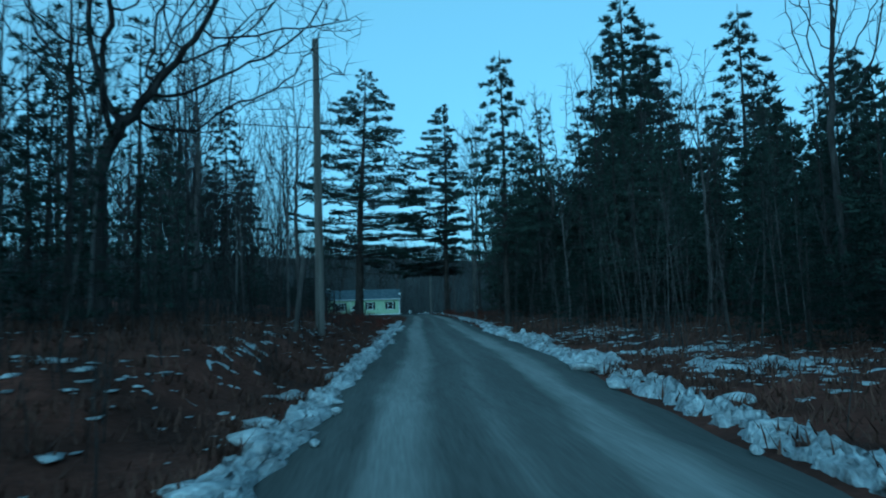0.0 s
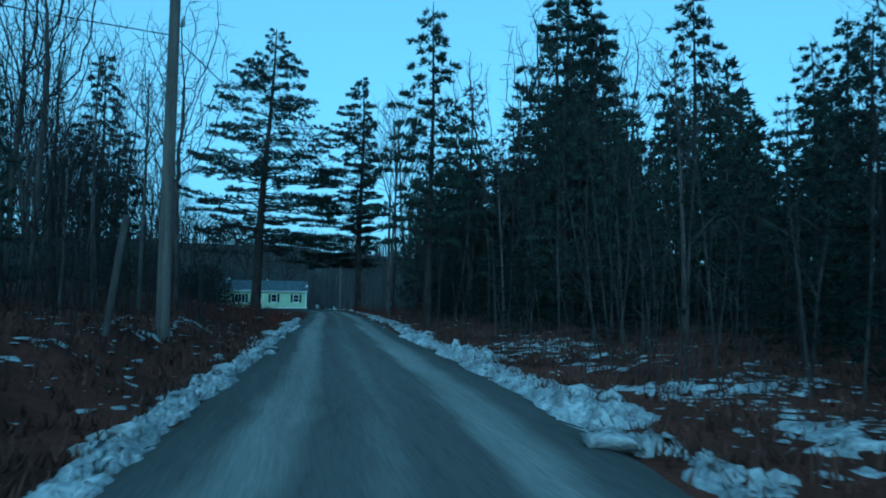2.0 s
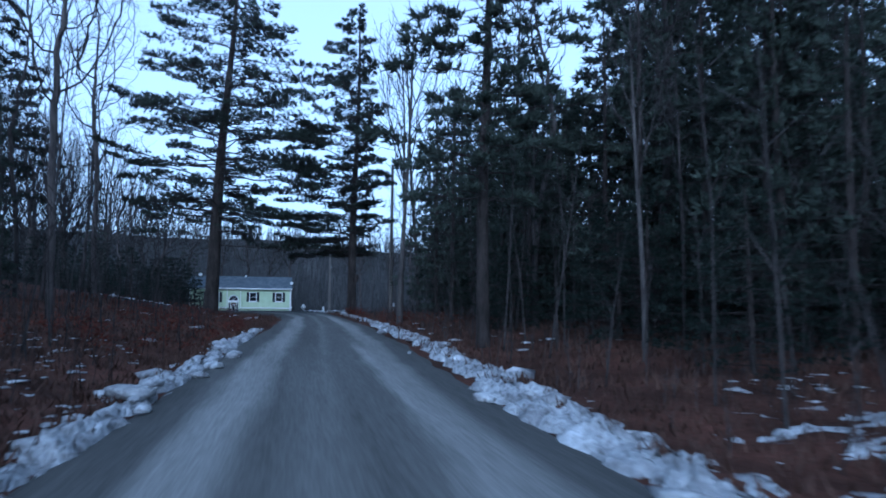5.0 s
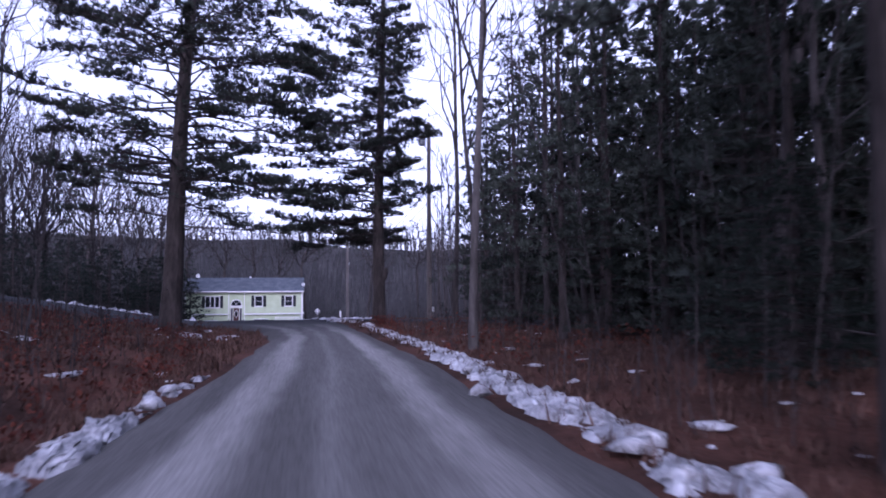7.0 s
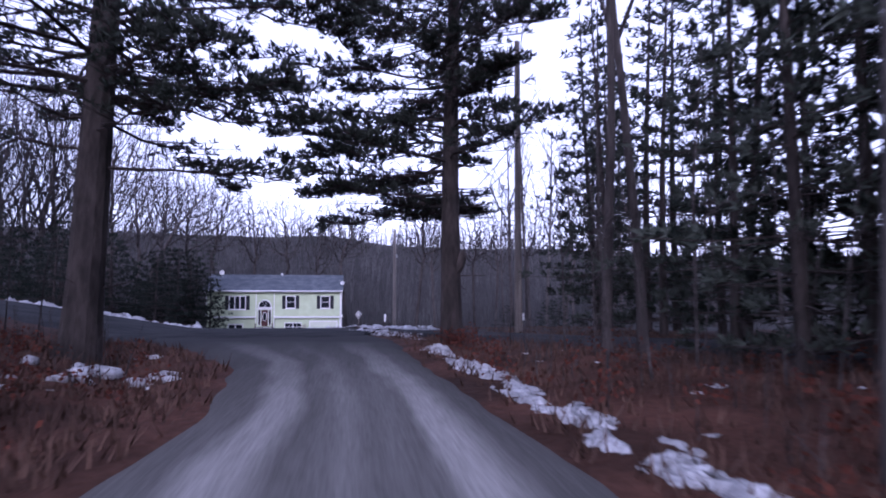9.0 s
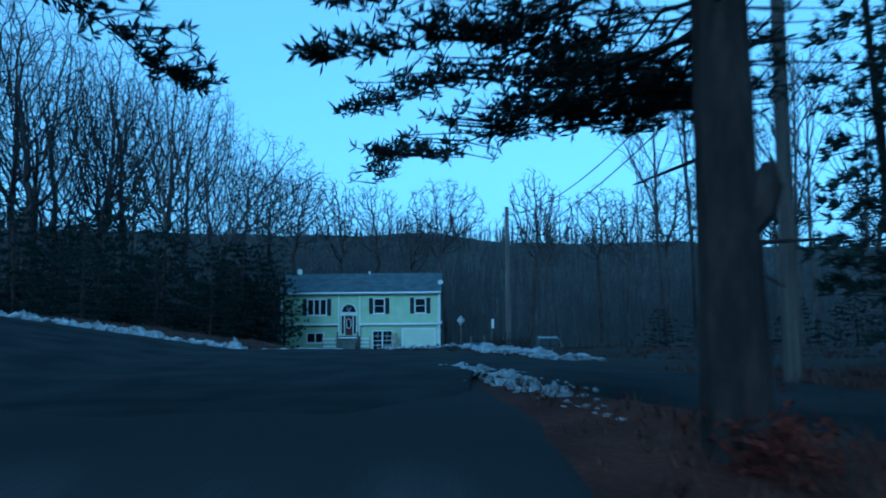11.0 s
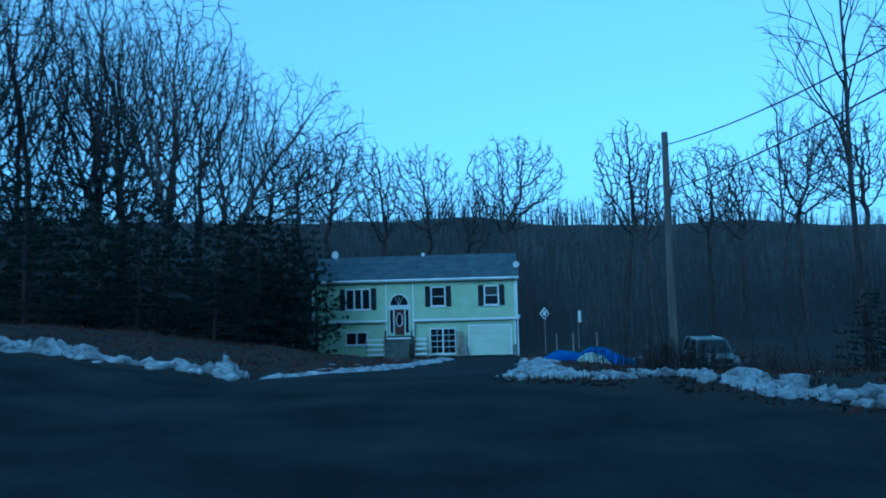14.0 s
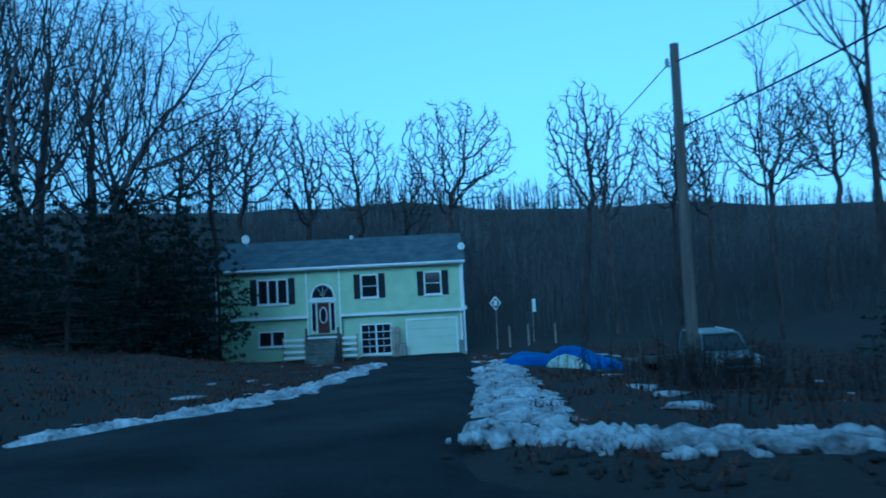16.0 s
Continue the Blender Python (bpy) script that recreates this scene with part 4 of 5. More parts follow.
def near_line(line, n, sd, seed):
    r = random.Random(seed)
    out = []
    for k in range(n):
        i = r.randrange(len(line) - 1)
        t = r.random()
        out.append((line[i][0] * (1 - t) + line[i + 1][0] * t + r.gauss(0, sd), line[i][1] * (1 - t) + line[i + 1][1] * t + r.gauss(0, sd)))
    return out


patchy = lambda x, y: noise.noise((x * 0.25, y * 0.25, 33)) > -0.05
snow_lumps("snow_patches", "scattered patches of old snow on the leafy verge", spots(700, -10, -2.4, -124, -86, 0.4, 31, patchy), 0.03, 0.16, 0.16, 32)
snow_lumps("snow_patches", "scattered patches of old snow on the leafy verge", spots(600, 2, 11, -124, -98, 0.8, 33, patchy), 0.03, 0.18, 0.14, 34)
snow_lumps("snow_patches", "scattered patches of old snow on the leafy verge", spots(60, -9, 10, -90, -60, 0.4, 35), 0.08, 0.35, 0.2, 36)
snow_lumps("snow_patches", "scattered patches of old snow on the leafy verge", spots(160, -7.5, -3, -142, -122, 0.4, 67), 0.04, 0.22, 0.25, 68)
snow_lumps("snow_chunks", "chunks of ploughed snow lying at the road edge", near_line([(-1.2, -33.7), (0.3, -34.6), (1.9, -35.9), (3.0, -37.8), (3.5, -39.8), (3.9, -41.8), (5.2, -45)], 260, 0.3, 37), 0.05, 0.22, 0.75, 38)
snow_lumps("snow_chunks", "chunks of ploughed snow lying at the driveway mouth", near_line([(-1.4, -33.8), (-0.5, -34.3), (0.6, -34.9), (1.6, -35.7)], 260, 0.3, 80), 0.03, 0.15, 0.8, 81, fine=2)
snow_lumps("dirt_clods", "brown clods of earth ploughed up with the snow", near_line([(-1.3, -35.2), (0.5, -36.2), (1.8, -37), (3.0, -39.4), (3.6, -42)], 200, 0.35, 78) + near_line([(1.2, -46.6), (2.3, -49.2), (3.4, -54)], 80, 0.35, 178), 0.02, 0.075, 0.6, 79, material=M_LITTER)
snow_lumps("snow_chunks", "chunks of ploughed snow lying at the road edge", near_line([(-18, -34.8), (-15, -33.9), (-12, -32.4), (-8.3, -31.9)], 90, 0.3, 39), 0.08, 0.35, 0.6, 40)
snow_lumps("snow_chunks", "chunks of ploughed snow lying at the road edge", near_line(along(RIGHT_EDGE, -142, -80, 0.5), 130, 0.4, 41) + near_line(along(LEFT_EDGE, -142, -82, -0.2), 110, 0.35, 42), 0.06, 0.28, 0.55, 43)
snow_lumps("snow_chunks", "chunks of snow on the leafy bank", near_line([(-4.8, -64.3), (-2.4, -64.9), (-3.4, -68)], 16, 0.5, 76), 0.1, 0.4, 0.5, 77)
snow_lumps("snow_patches", "thin snow patches on the yard", spots(60, -9, 9, -33, -2, 0.3, 44), 0.1, 0.5, 0.1, 45)
snow_lumps("snow_chunks", "chunks of ploughed snow lying at the road edge", near_line([(1.15, -46.5), (1.8, -47.7), (2.3, -49.2), (2.8, -51), (3.6, -54.5)], 160, 0.3, 46), 0.03, 0.08, 0.6, 47)


# ---------------------------------------------------------------- poles and wires
def utility_pole(x, y, top, rad, label):
    z = land(x, y)
    root = thing("utility_pole", label, "utility pole", (x, y, z), group="utility poles")
    V, F = [], []
    h = top - z
    tube(V, F, [np.array((0, 0, t * (h + 0.4) - 0.4)) for t in (0, 0.3, 0.6, 1.0)], [rad, rad * 0.9, rad * 0.8, rad * 0.66], 14)
    part("shaft", (V, F), M_POLE, root)
    return root


def insulator(root, z, side=0.0):
    V, F = [], []
    tube(V, F, [np.array((side, 0, z)), np.array((side, 0, z + 0.1)), np.array((side, 0, z + 0.2))], [0.05, 0.06, 0.03], 8)
    if side:
        tube(V, F, [np.array((0, 0, z - 0.02)), np.array((side, 0, z))], [0.025, 0.025], 6)
    part("insulator", (V, F), M_METAL, root)


P1 = utility_pole(-4.65, -107.5, 14.7, 0.17, "weathered wooden utility pole beside the gravel road")
P2 = utility_pole(4.42, -24.6, 10.0, 0.16, "weathered wooden utility pole beside the driveway")
P3 = utility_pole(8.0, -50.3, 15.7, 0.17, "wooden utility pole carrying a transformer can")
insulator(P2, 9.45 - land(4.42, -24.6), -0.2)
insulator(P2, 7.85 - land(4.42, -24.6), 0.18)
insulator(P1, 7.7, 0.2)
insulator(P3, 12.8, 0.0)
V, F = [], []
tube(V, F, [np.array((-0.42, 0, z)) for z in (10.9, 10.95, 11.75, 11.85)], [0.16, 0.24, 0.24, 0.12], 16)
part("transformer", (V, F), M_METAL, P3, "grey cylindrical transformer can")
V, F = [], []
tube(V, F, [np.array((0, 0, 11.6)), np.array((-0.3, 0, 11.6))], [0.04, 0.04], 6)
part("bracket", (V, F), M_METAL, P3)
V, F = [], []
tube(V, F, [np.array((0.02, 0.02, 12.75)), np.array((0.35, 0.2, 12.95)), np.array((0.6, 0.3, 13.05))], [0.03, 0.025, 0.05], 6)
part("lamp_arm", (V, F), M_METAL, P3)


def wire(a, b, sag, rad, label="black overhead cable between poles"):
    a, b = np.array(a), np.array(b)
    V, F = [], []
    pts = [a + (b - a) * t - np.array((0, 0, 4 * sag * t * (1 - t))) for t in np.linspace(0, 1, 25)]
    tube(V, F, pts, [rad] * 25, 5)
    return tagged(new("cable", mesh_of("cable", V, F, M_CABLE, True)), label, "cable", "overhead cables")


wire((4.42, -24.6, 9.55), (8.0, -50.3, 11.5), 1.2, 0.02)
wire((4.55, -24.6, 7.95), (8.0, -50.3, 10.7), 0.7, 0.02)
wire((4.25, -24.6, 9.5), (0.05, 0.2, 5.1), 0.4, 0.014, "thin service cable running to the house")
wire((-4.65, -107.5, 11.4), (8.0, -50.3, 13.6), 0.9, 0.016)
wire((-4.65, -107.5, 11.4), (-40, -120, 12.5), 0.5, 0.016)

lp = thing("leaning_post", "short leaning pale wooden post by the road", "post", (-5.1, -110.9, land(-5.1, -110.9)))
V, F = [], []
tube(V, F, [np.array((-0.03, 0, -0.3)), np.array((0.14, 0, 1.1)), np.array((0.3, 0, 2.35))], [0.075, 0.07, 0.065], 10)
part("shaft", (V, F), M_PALE, lp)
mk = thing("road_marker", "small white reflector marker on a thin stake", "road marker", (8.45, -49.1, land(8.45, -49.1)))
part("stake", boxed(-0.02, 0.02, -0.02, 0.02, -0.2, 0.75), M_WOOD, mk)
part("reflector", boxed(-0.09, 0.09, -0.035, -0.022, 0.5, 0.8, 0.01), M_TRIM, mk)

# ---------------------------------------------------------------- house
HX0, HX1, HD, EAVE, BAND, LOW = -14.4, 0.0, 7.6, 5.4, 2.5, 0.28
house = thing("house", "pale raised ranch house with dark roof and shutters", "house")


def clapboard(x0, x1, y, z0, z1, step=0.14, depth=0.02):
    """A sheet of lapped boards that faces -y."""
    V, F = [], []
    n = int((z1 - z0) / step)
    for i in range(n):
        a, b = z0 + (z1 - z0) * i / n, z0 + (z1 - z0) * (i + 1) / n
        k = len(V)
        V.extend(((x0, y - depth, a), (x1, y - depth, a), (x1, y, b), (x0, y, b), (x0, y, a), (x1, y, a)))
        F.extend(((k, k + 1, k + 2, k + 3), (k + 4, k + 5, k + 1, k)))
    return V, F


part("wall", boxed(HX0, HX1, 0.0, HD, BAND, EAVE), M_SIDING, house)
part("lower_wall", boxed(HX0 + 0.05, HX1 - 0.05, LOW, HD - 0.05, -0.4, BAND - 0.002), M_SIDING, house)
part("siding", clapboard(HX0, -9.12, -0.004, BAND + 0.1, EAVE), M_SIDING, house)
part("siding", clapboard(-7.2, HX1, -0.004, BAND + 0.1, EAVE), M_SIDING, house)
part("siding", clapboard(HX0 + 0.05, HX1 - 0.05, LOW - 0.004, 0.0, BAND - 0.15), M_SIDING, house)
for x0, x1, y in ((HX0 - 0.02, -9.12, -0.045), (-7.2, HX1 + 0.02, -0.045)):
    part("band_board", boxed(x0, x1, y, 0.0, BAND - 0.04, BAND + 0.12, 0.006), M_TRIM, house)
for x in (HX0 - 0.02, HX1 - 0.1):
    part("corner_board", boxed(x, x + 0.12, -0.05, -0.002, BAND + 0.13, EAVE - 0.14), M_TRIM, house)
part("corner_board", boxed(-0.16, -0.04, LOW - 0.05, LOW - 0.002, -0.1, BAND - 0.05), M_TRIM, house)
# entry bay, set back between the two wall fields
part("bay_panel", boxed(-9.08, -7.24, -0.006, -0.001, 1.4, EAVE - 0.1), M_SIDING, house)
for x in (-9.16, -7.24):
    part("bay_trim", boxed(x, x + 0.08, -0.06, -0.008, 1.4, EAVE - 0.14), M_TRIM, house)

# roof with eaves
roof_v, t = [], 0.1
for y, z in ((-0.42, EAVE - 0.06), (HD / 2, 7.15), (HD + 0.42, EAVE - 0.06)):
    for x in (HX0 - 0.3, HX1 + 0.22):
        roof_v += [(x, y, z), (x, y, z + t)]
roof = part("roof", (roof_v, [(0, 2, 6, 4), (1, 5, 7, 3), (4, 6, 10, 8), (5, 9, 11, 7), (0, 1, 3, 2), (8, 10, 11, 9), (0, 4, 5, 1), (4, 8, 9, 5), (2, 3, 7, 6), (6, 7, 11, 10)]), M_SHINGLE, house)
rows = 16
for i in range(rows):
    a, b = i / rows, (i + 1.12) / rows
    y0, y1 = -0.43 + (HD / 2 + 0.43) * a, -0.43 + (HD / 2 + 0.43) * min(1, b)
    z0, z1 = EAVE + 0.045 + (7.15 - EAVE + 0.06) * a, EAVE + 0.045 + (7.15 - EAVE + 0.06) * min(1, b)
    part("shingle_course", ([(HX0 - 0.32, y0, z0 + 0.022), (HX1 + 0.24, y0, z0 + 0.022), (HX1 + 0.24, y1, z1 + 0.004), (HX0 - 0.32, y1, z1 + 0.004), (HX0 - 0.32, y0, z0), (HX1 + 0.24, y0, z0)], [(0, 1, 2, 3), (4, 5, 1, 0)]), M_SHINGLE, roof)
part("fascia", boxed(HX0 - 0.3, HX1 + 0.22, -0.46, -0.425, EAVE - 0.14, EAVE + 0.04, 0.006), M_TRIM, house)
part("soffit", boxed(HX0, HX1, -0.42, -0.03, EAVE - 0.1, EAVE - 0.075), M_TRIM, house)
part("gutter", boxed(HX0 - 0.3, HX1 + 0.22, -0.56, -0.465, EAVE - 0.07, EAVE + 0.02, 0.02), M_TRIM, house)
V, F = [], []
tube(V, F, [np.array((0.06, -0.3, z)) for z in (0.1, 2.0, 4.0, 5.3)], [0.05] * 4, 8)
part("downspout", (V, F), M_TRIM, house)


def window(x0, x1, z0, z1, y, lites, bars, shutters, parent=house):
    """A framed window; lites side by side, bars as (columns, rows) in each."""
    w = part("window", boxed(x0 + 0.04, x1 - 0.04, y - 0.012, y - 0.006, z0 + 0.04, z1 - 0.04), M_GLASS, parent, "dark reflecting window pane")
    f = 0.085
    for a, b, c, d in ((x0, x1, z1 - f, z1), (x0, x1, z0, z0 + f), (x0, x0 + f, z0 + f, z1 - f), (x1 - f, x1, z0 + f, z1 - f)):
        part("frame", boxed(a, b, y - 0.06, y - 0.002, c, d, 0.008), M_TRIM, w)
    part("sill", boxed(x0 - 0.05, x1 + 0.05, y - 0.1, y - 0.061, z0 - 0.05, z0 + 0.02, 0.006), M_TRIM, w)
    step = (x1 - x0 - 2 * f) / lites
    for i in range(1, lites):
        xm = x0 + f + i * step
        part("mullion", boxed(xm - 0.05, xm + 0.05, y - 0.055, y - 0.013, z0 + f, z1 - f), M_TRIM, w)
    for i in range(lites):
        xa, xb = x0 + f + i * step, x0 + f + (i + 1) * step
        for c in range(1, bars[0]):
            xm = xa + (xb - xa) * c / bars[0]
            part("bar", boxed(xm - 0.012, xm + 0.012, y - 0.03, y - 0.013, z0 + f, z1 - f), M_TRIM, w)
        for c in range(1, bars[1]):
            zm = z0 + f + (z1 - z0 - 2 * f) * c / bars[1]
            part("bar", boxed(xa, xb, y - 0.036, y - 0.0131, zm - 0.02, zm + 0.02), M_TRIM, w)
    for a, b in shutters:
        s = part("shutter", boxed(a, b, y - 0.05, y - 0.025, z0 - 0.02, z1 + 0.02, 0.006), M_SHUTTER, w, "black louvred shutter")
        for k in range(14):
            zz = z0 + 0.06 + (z1 - z0 - 0.12) * k / 13
            part("slat", boxed(a + 0.05, b - 0.05, y - 0.062, y - 0.051, zz - 0.02, zz + 0.02), M_SHUTTER, s)
    return w


for cx in (-1.7, -5.43):
    window(cx - 0.52, cx + 0.52, 3.47, 4.87, -0.02, 1, (1, 2), ((cx - 0.92, cx - 0.54), (cx + 0.54, cx + 0.92)))
window(-12.0, -10.2, 3.35, 4.85, -0.02, 3, (1, 1), ((-12.4, -12.02), (-10.18, -9.8)))
window(-12.1, -10.5, 0.85, 1.8, LOW - 0.02, 2, (1, 1), ())
window(-6.1, -4.25, 0.12, 1.95, LOW - 0.02, 2, (2, 4), ())

# front door with sidelights and half-round light
door = part("door", boxed(-8.52, -7.86, -0.06, -0.012, 1.55, 3.32, 0.01), mat("door_paint", (0.05, 0.018, 0.016), (0.08, 0.03, 0.026), 2.0, 0.5, 0.1, 20.0), house, "dark red front door with oval light")
V, F = [], []
tube(V, F, [np.array((-8.19, -0.058, 2.6)), np.array((-8.19, -0.072, 2.6))], [0.2, 0.2], 20)
V = [(x, y, 2.6 + (z - 2.6) * 2.2) for x, y, z in V]
part("door_light", (V, F), M_GLASS, door, "dark oval glass in the door")
V, F = [], []
tube(V, F, [np.array((-8.19 + 0.21 * math.cos(6.283 * i / 24), -0.068, 2.6 + 0.46 * math.sin(6.283 * i / 24))) for i in range(25)], [0.03] * 25, 6)
part("oval_trim", (V, F), M_TRIM, door)
V, F = [], []
tube(V, F, [np.array((-7.93, -0.06, 2.35)), np.array((-7.93, -0.12, 2.35))], [0.03, 0.04], 10)
part("handle", (V, F), M_METAL, door)
for x in (-8.9, -7.8):
    sl = part("sidelight", boxed(x + 0.05, x + 0.27, -0.03, -0.012, 1.7, 3.28), M_GLASS, house)
    for a, b in ((x, x + 0.05), (x + 0.27, x + 0.32)):
        part("frame", boxed(a, b, -0.075, -0.012, 1.55, 3.36), M_TRIM, sl)
part("door_head", boxed(-9.0, -7.4, -0.09, -0.0125, 3.37, 3.5, 0.01), M_TRIM, house)
arc_v, arc_f, n = [(-8.19, -0.03, 3.62)], [], 20
for i in range(n + 1):
    a = math.pi * i / n
    arc_v.append((-8.19 + 0.66 * math.cos(a), -0.03, 3.62 + 0.78 * math.sin(a)))
arc_f = [(0, i + 1, i + 2) for i in range(n)]
arch = part("arched_window", (arc_v, arc_f), M_GLASS, house, "half-round window over the front door")
V, F = [], []
tube(V, F, [np.array((-8.19 + 0.68 * math.cos(math.pi * i / n), -0.04, 3.6 + 0.8 * math.sin(math.pi * i / n))) for i in range(n + 1)], [0.05] * (n + 1), 8)
part("frame", (V, F), M_TRIM, arch)
part("sill", boxed(-8.95, -7.43, -0.09, -0.0126, 3.53, 3.63), M_TRIM, arch)
for a in (0.33, 0.5, 0.67):
    V, F = [], []
    tube(V, F, [np.array((-8.19, -0.045, 3.62)), np.array((-8.19 + 0.64 * math.cos(math.pi * a), -0.045, 3.62 + 0.76 * math.sin(math.pi * a)))], [0.012] * 2, 5)
    part("bar", (V, F), M_TRIM, arch)

# garage door of four panels
M_GARAGE = mat("garage_paint", (0.50, 0.54, 0.42), (0.56, 0.60, 0.47), 1.0, 0.5, 0.05, 20.0, grain=0.08)
gd = part("garage_door", boxed(-3.3, -0.45, LOW - 0.02, LOW + 0.02, -0.05, 2.02), M_GARAGE, house, "closed white sectional garage door")
for i in range(4):
    part("panel", boxed(-3.28, -0.47, LOW - 0.045, LOW - 0.021, -0.03 + i * 0.51, 0.46 + i * 0.51, 0.012), M_GARAGE, gd)
for a, b, c, d in ((-3.42, -3.3, -0.05, 2.13), (-0.45, -0.33, -0.05, 2.13), (-3.3, -0.45, 2.02, 2.13)):
    part("garage_trim", boxed(a, b, LOW - 0.07, LOW - 0.0205, c, d, 0.006), M_TRIM, house)
for x0, x1 in ((-4.0, -3.45), (-0.3, 0.12)):
    part("pier", boxed(x0, x1, LOW - 0.55, LOW - 0.08, -0.3, 0.72, 0.02), M_CONCRETE, house, "low grey masonry pier beside the garage")

# stoop, steps and rails
M_STOOP = mat("weathered_stoop", (0.07, 0.075, 0.066), (0.12, 0.125, 0.112), 2.0, 0.9, 0.3, 20.0)
stoop = thing("front_steps", "grey weathered stoop with steps up to the door", "steps", (0, 0, 0))
part("landing", boxed(-9.0, -7.2, -1.3, -0.1, -0.3, 1.5, 0.02), M_STOOP, stoop)
for i in range(7):
    part("step", boxed(-8.9, -7.3, -1.3 - 0.28 * (i + 1), -1.3 - 0.28 * i - 0.001, -0.4, 1.5 - 0.2 * (i + 1), 0.012), M_STOOP, stoop)


for z in (1.08, 1.4):
    part("rail", boxed(-9.0, -7.2, -1.37, -1.312, z - 0.05, z + 0.05, 0.008), M_TRIM, stoop, "white board rail")
for x in (-9.06, -7.26):
    part("post", boxed(x, x + 0.12, -1.44, -1.31, -0.35, 1.95, 0.01), M_OLDWOOD, stoop)


def rail_fence(x0, x1, y, label):
    f = thing("rail_fence", label, "fence", (0, 0, 0), group="porch rails")
    n = max(2, int((x1 - x0) / 1.1) + 1)
    for i in range(n):
        x = x0 + (x1 - x0) * i / (n - 1)
        part("post", boxed(x - 0.06, x + 0.06, y - 0.06, y + 0.06, -0.4, 1.45, 0.01), M_WOOD, f)
    for z in (0.28, 0.62, 0.96, 1.3):
        part("rail", boxed(x0, x1, y - 0.1, y - 0.062, z - 0.07, z + 0.07, 0.008), M_TRIM, f)


rail_fence(-10.4, -9.2, -0.9, "low pale board rail beside the front steps")
rail_fence(-7.05, -6.2, -0.9, "low pale board rail beside the front steps")
pf = thing("lattice_gate", "dark wooden garden gate leaning by the garage", "gate", (-3.95, -0.35, 0))
for i in range(4):
    part("board", boxed(-0.3 + i * 0.14, -0.2 + i * 0.14, -0.02, 0.02, 0.0, 1.75 - 0.05 * (i % 2), 0.006), M_WOOD, pf)
for z in (0.4, 1.3):
    part("cross_board", boxed(-0.32, 0.24, 0.021, 0.045, z, z + 0.1), M_WOOD, pf)

# roof fittings
vp = thing("vent_pipe", "white roof vent pipe with dark cap", "vent pipe", (-6.75, 3.7, 7.15))
V, F = [], []
tube(V, F, [np.array((0, 0, -0.1)), np.array((0, 0, 0.3))], [0.11, 0.11], 12)
part("pipe", (V, F), M_TRIM, vp)
V, F = [], []
tube(V, F, [np.array((0, 0, 0.3)), np.array((0, 0, 0.36)), np.array((0, 0, 0.48))], [0.17, 0.17, 0.05], 12)
part("cap", (V, F), M_SHUTTER, vp)


def dish(x, y, z, rz, s):
    d = thing("satellite_dish", "small pale satellite dish on a bent arm", "satellite dish", (x, y, z), rz, group="satellite dishes")
    V, F, n = [], [], 16
    for i, (rr, yy) in enumerate(((0.0, 0.0), (0.18, -0.02), (0.3, -0.07))):
        for k in range(n):
            V.append((rr * s * math.cos(6.283 * k / n), yy * s, 0.55 + rr * s * math.sin(6.283 * k / n)))
    for i in range(2):
        for k in range(n):
            F.append((i * n + k, i * n + (k + 1) % n, (i + 1) * n + (k + 1) % n, (i + 1) * n + k))
    o = part("reflector", (V, F), M_TRIM, d)
    o.modifiers.new("thick", "SOLIDIFY").thickness = 0.015
    V, F = [], []
    tube(V, F, [np.array((0, 0.1, -0.1)), np.array((0, 0.12, 0.3)), np.array((0, 0.02, 0.55))], [0.025] * 3, 8)
    part("arm", (V, F), M_METAL, d)
    V, F = [], []
    tube(V, F, [np.array((0, -0.02, 0.3)), np.array((0, -0.35, 0.45)), np.array((0, -0.35, 0.55))], [0.015, 0.015, 0.04], 6)
    part("feed_horn", (V, F), M_METAL, d)


dish(0.12, 1.1, 5.75, 10, 0.75)
dish(-13.3, 3.0, 6.9, -15, 0.95)
wlamp = thing("wall_lamp", "small pale lantern on the house corner", "wall lamp", (0.1, 0.2, 2.6))
part("backplate", boxed(-0.1, -0.02, -0.06, 0.06, -0.12, 0.12, 0.01), M_METAL, wlamp)
part("lantern", boxed(-0.02, 0.16, -0.08, 0.08, -0.1, 0.16, 0.03), M_TRIM, wlamp)

# ---------------------------------------------------------------- yard
M_PALETARP = mat("pale_tarp", (0.32, 0.35, 0.30), (0.5, 0.53, 0.46), 1.5, 0.7, 0.3, 6.0)


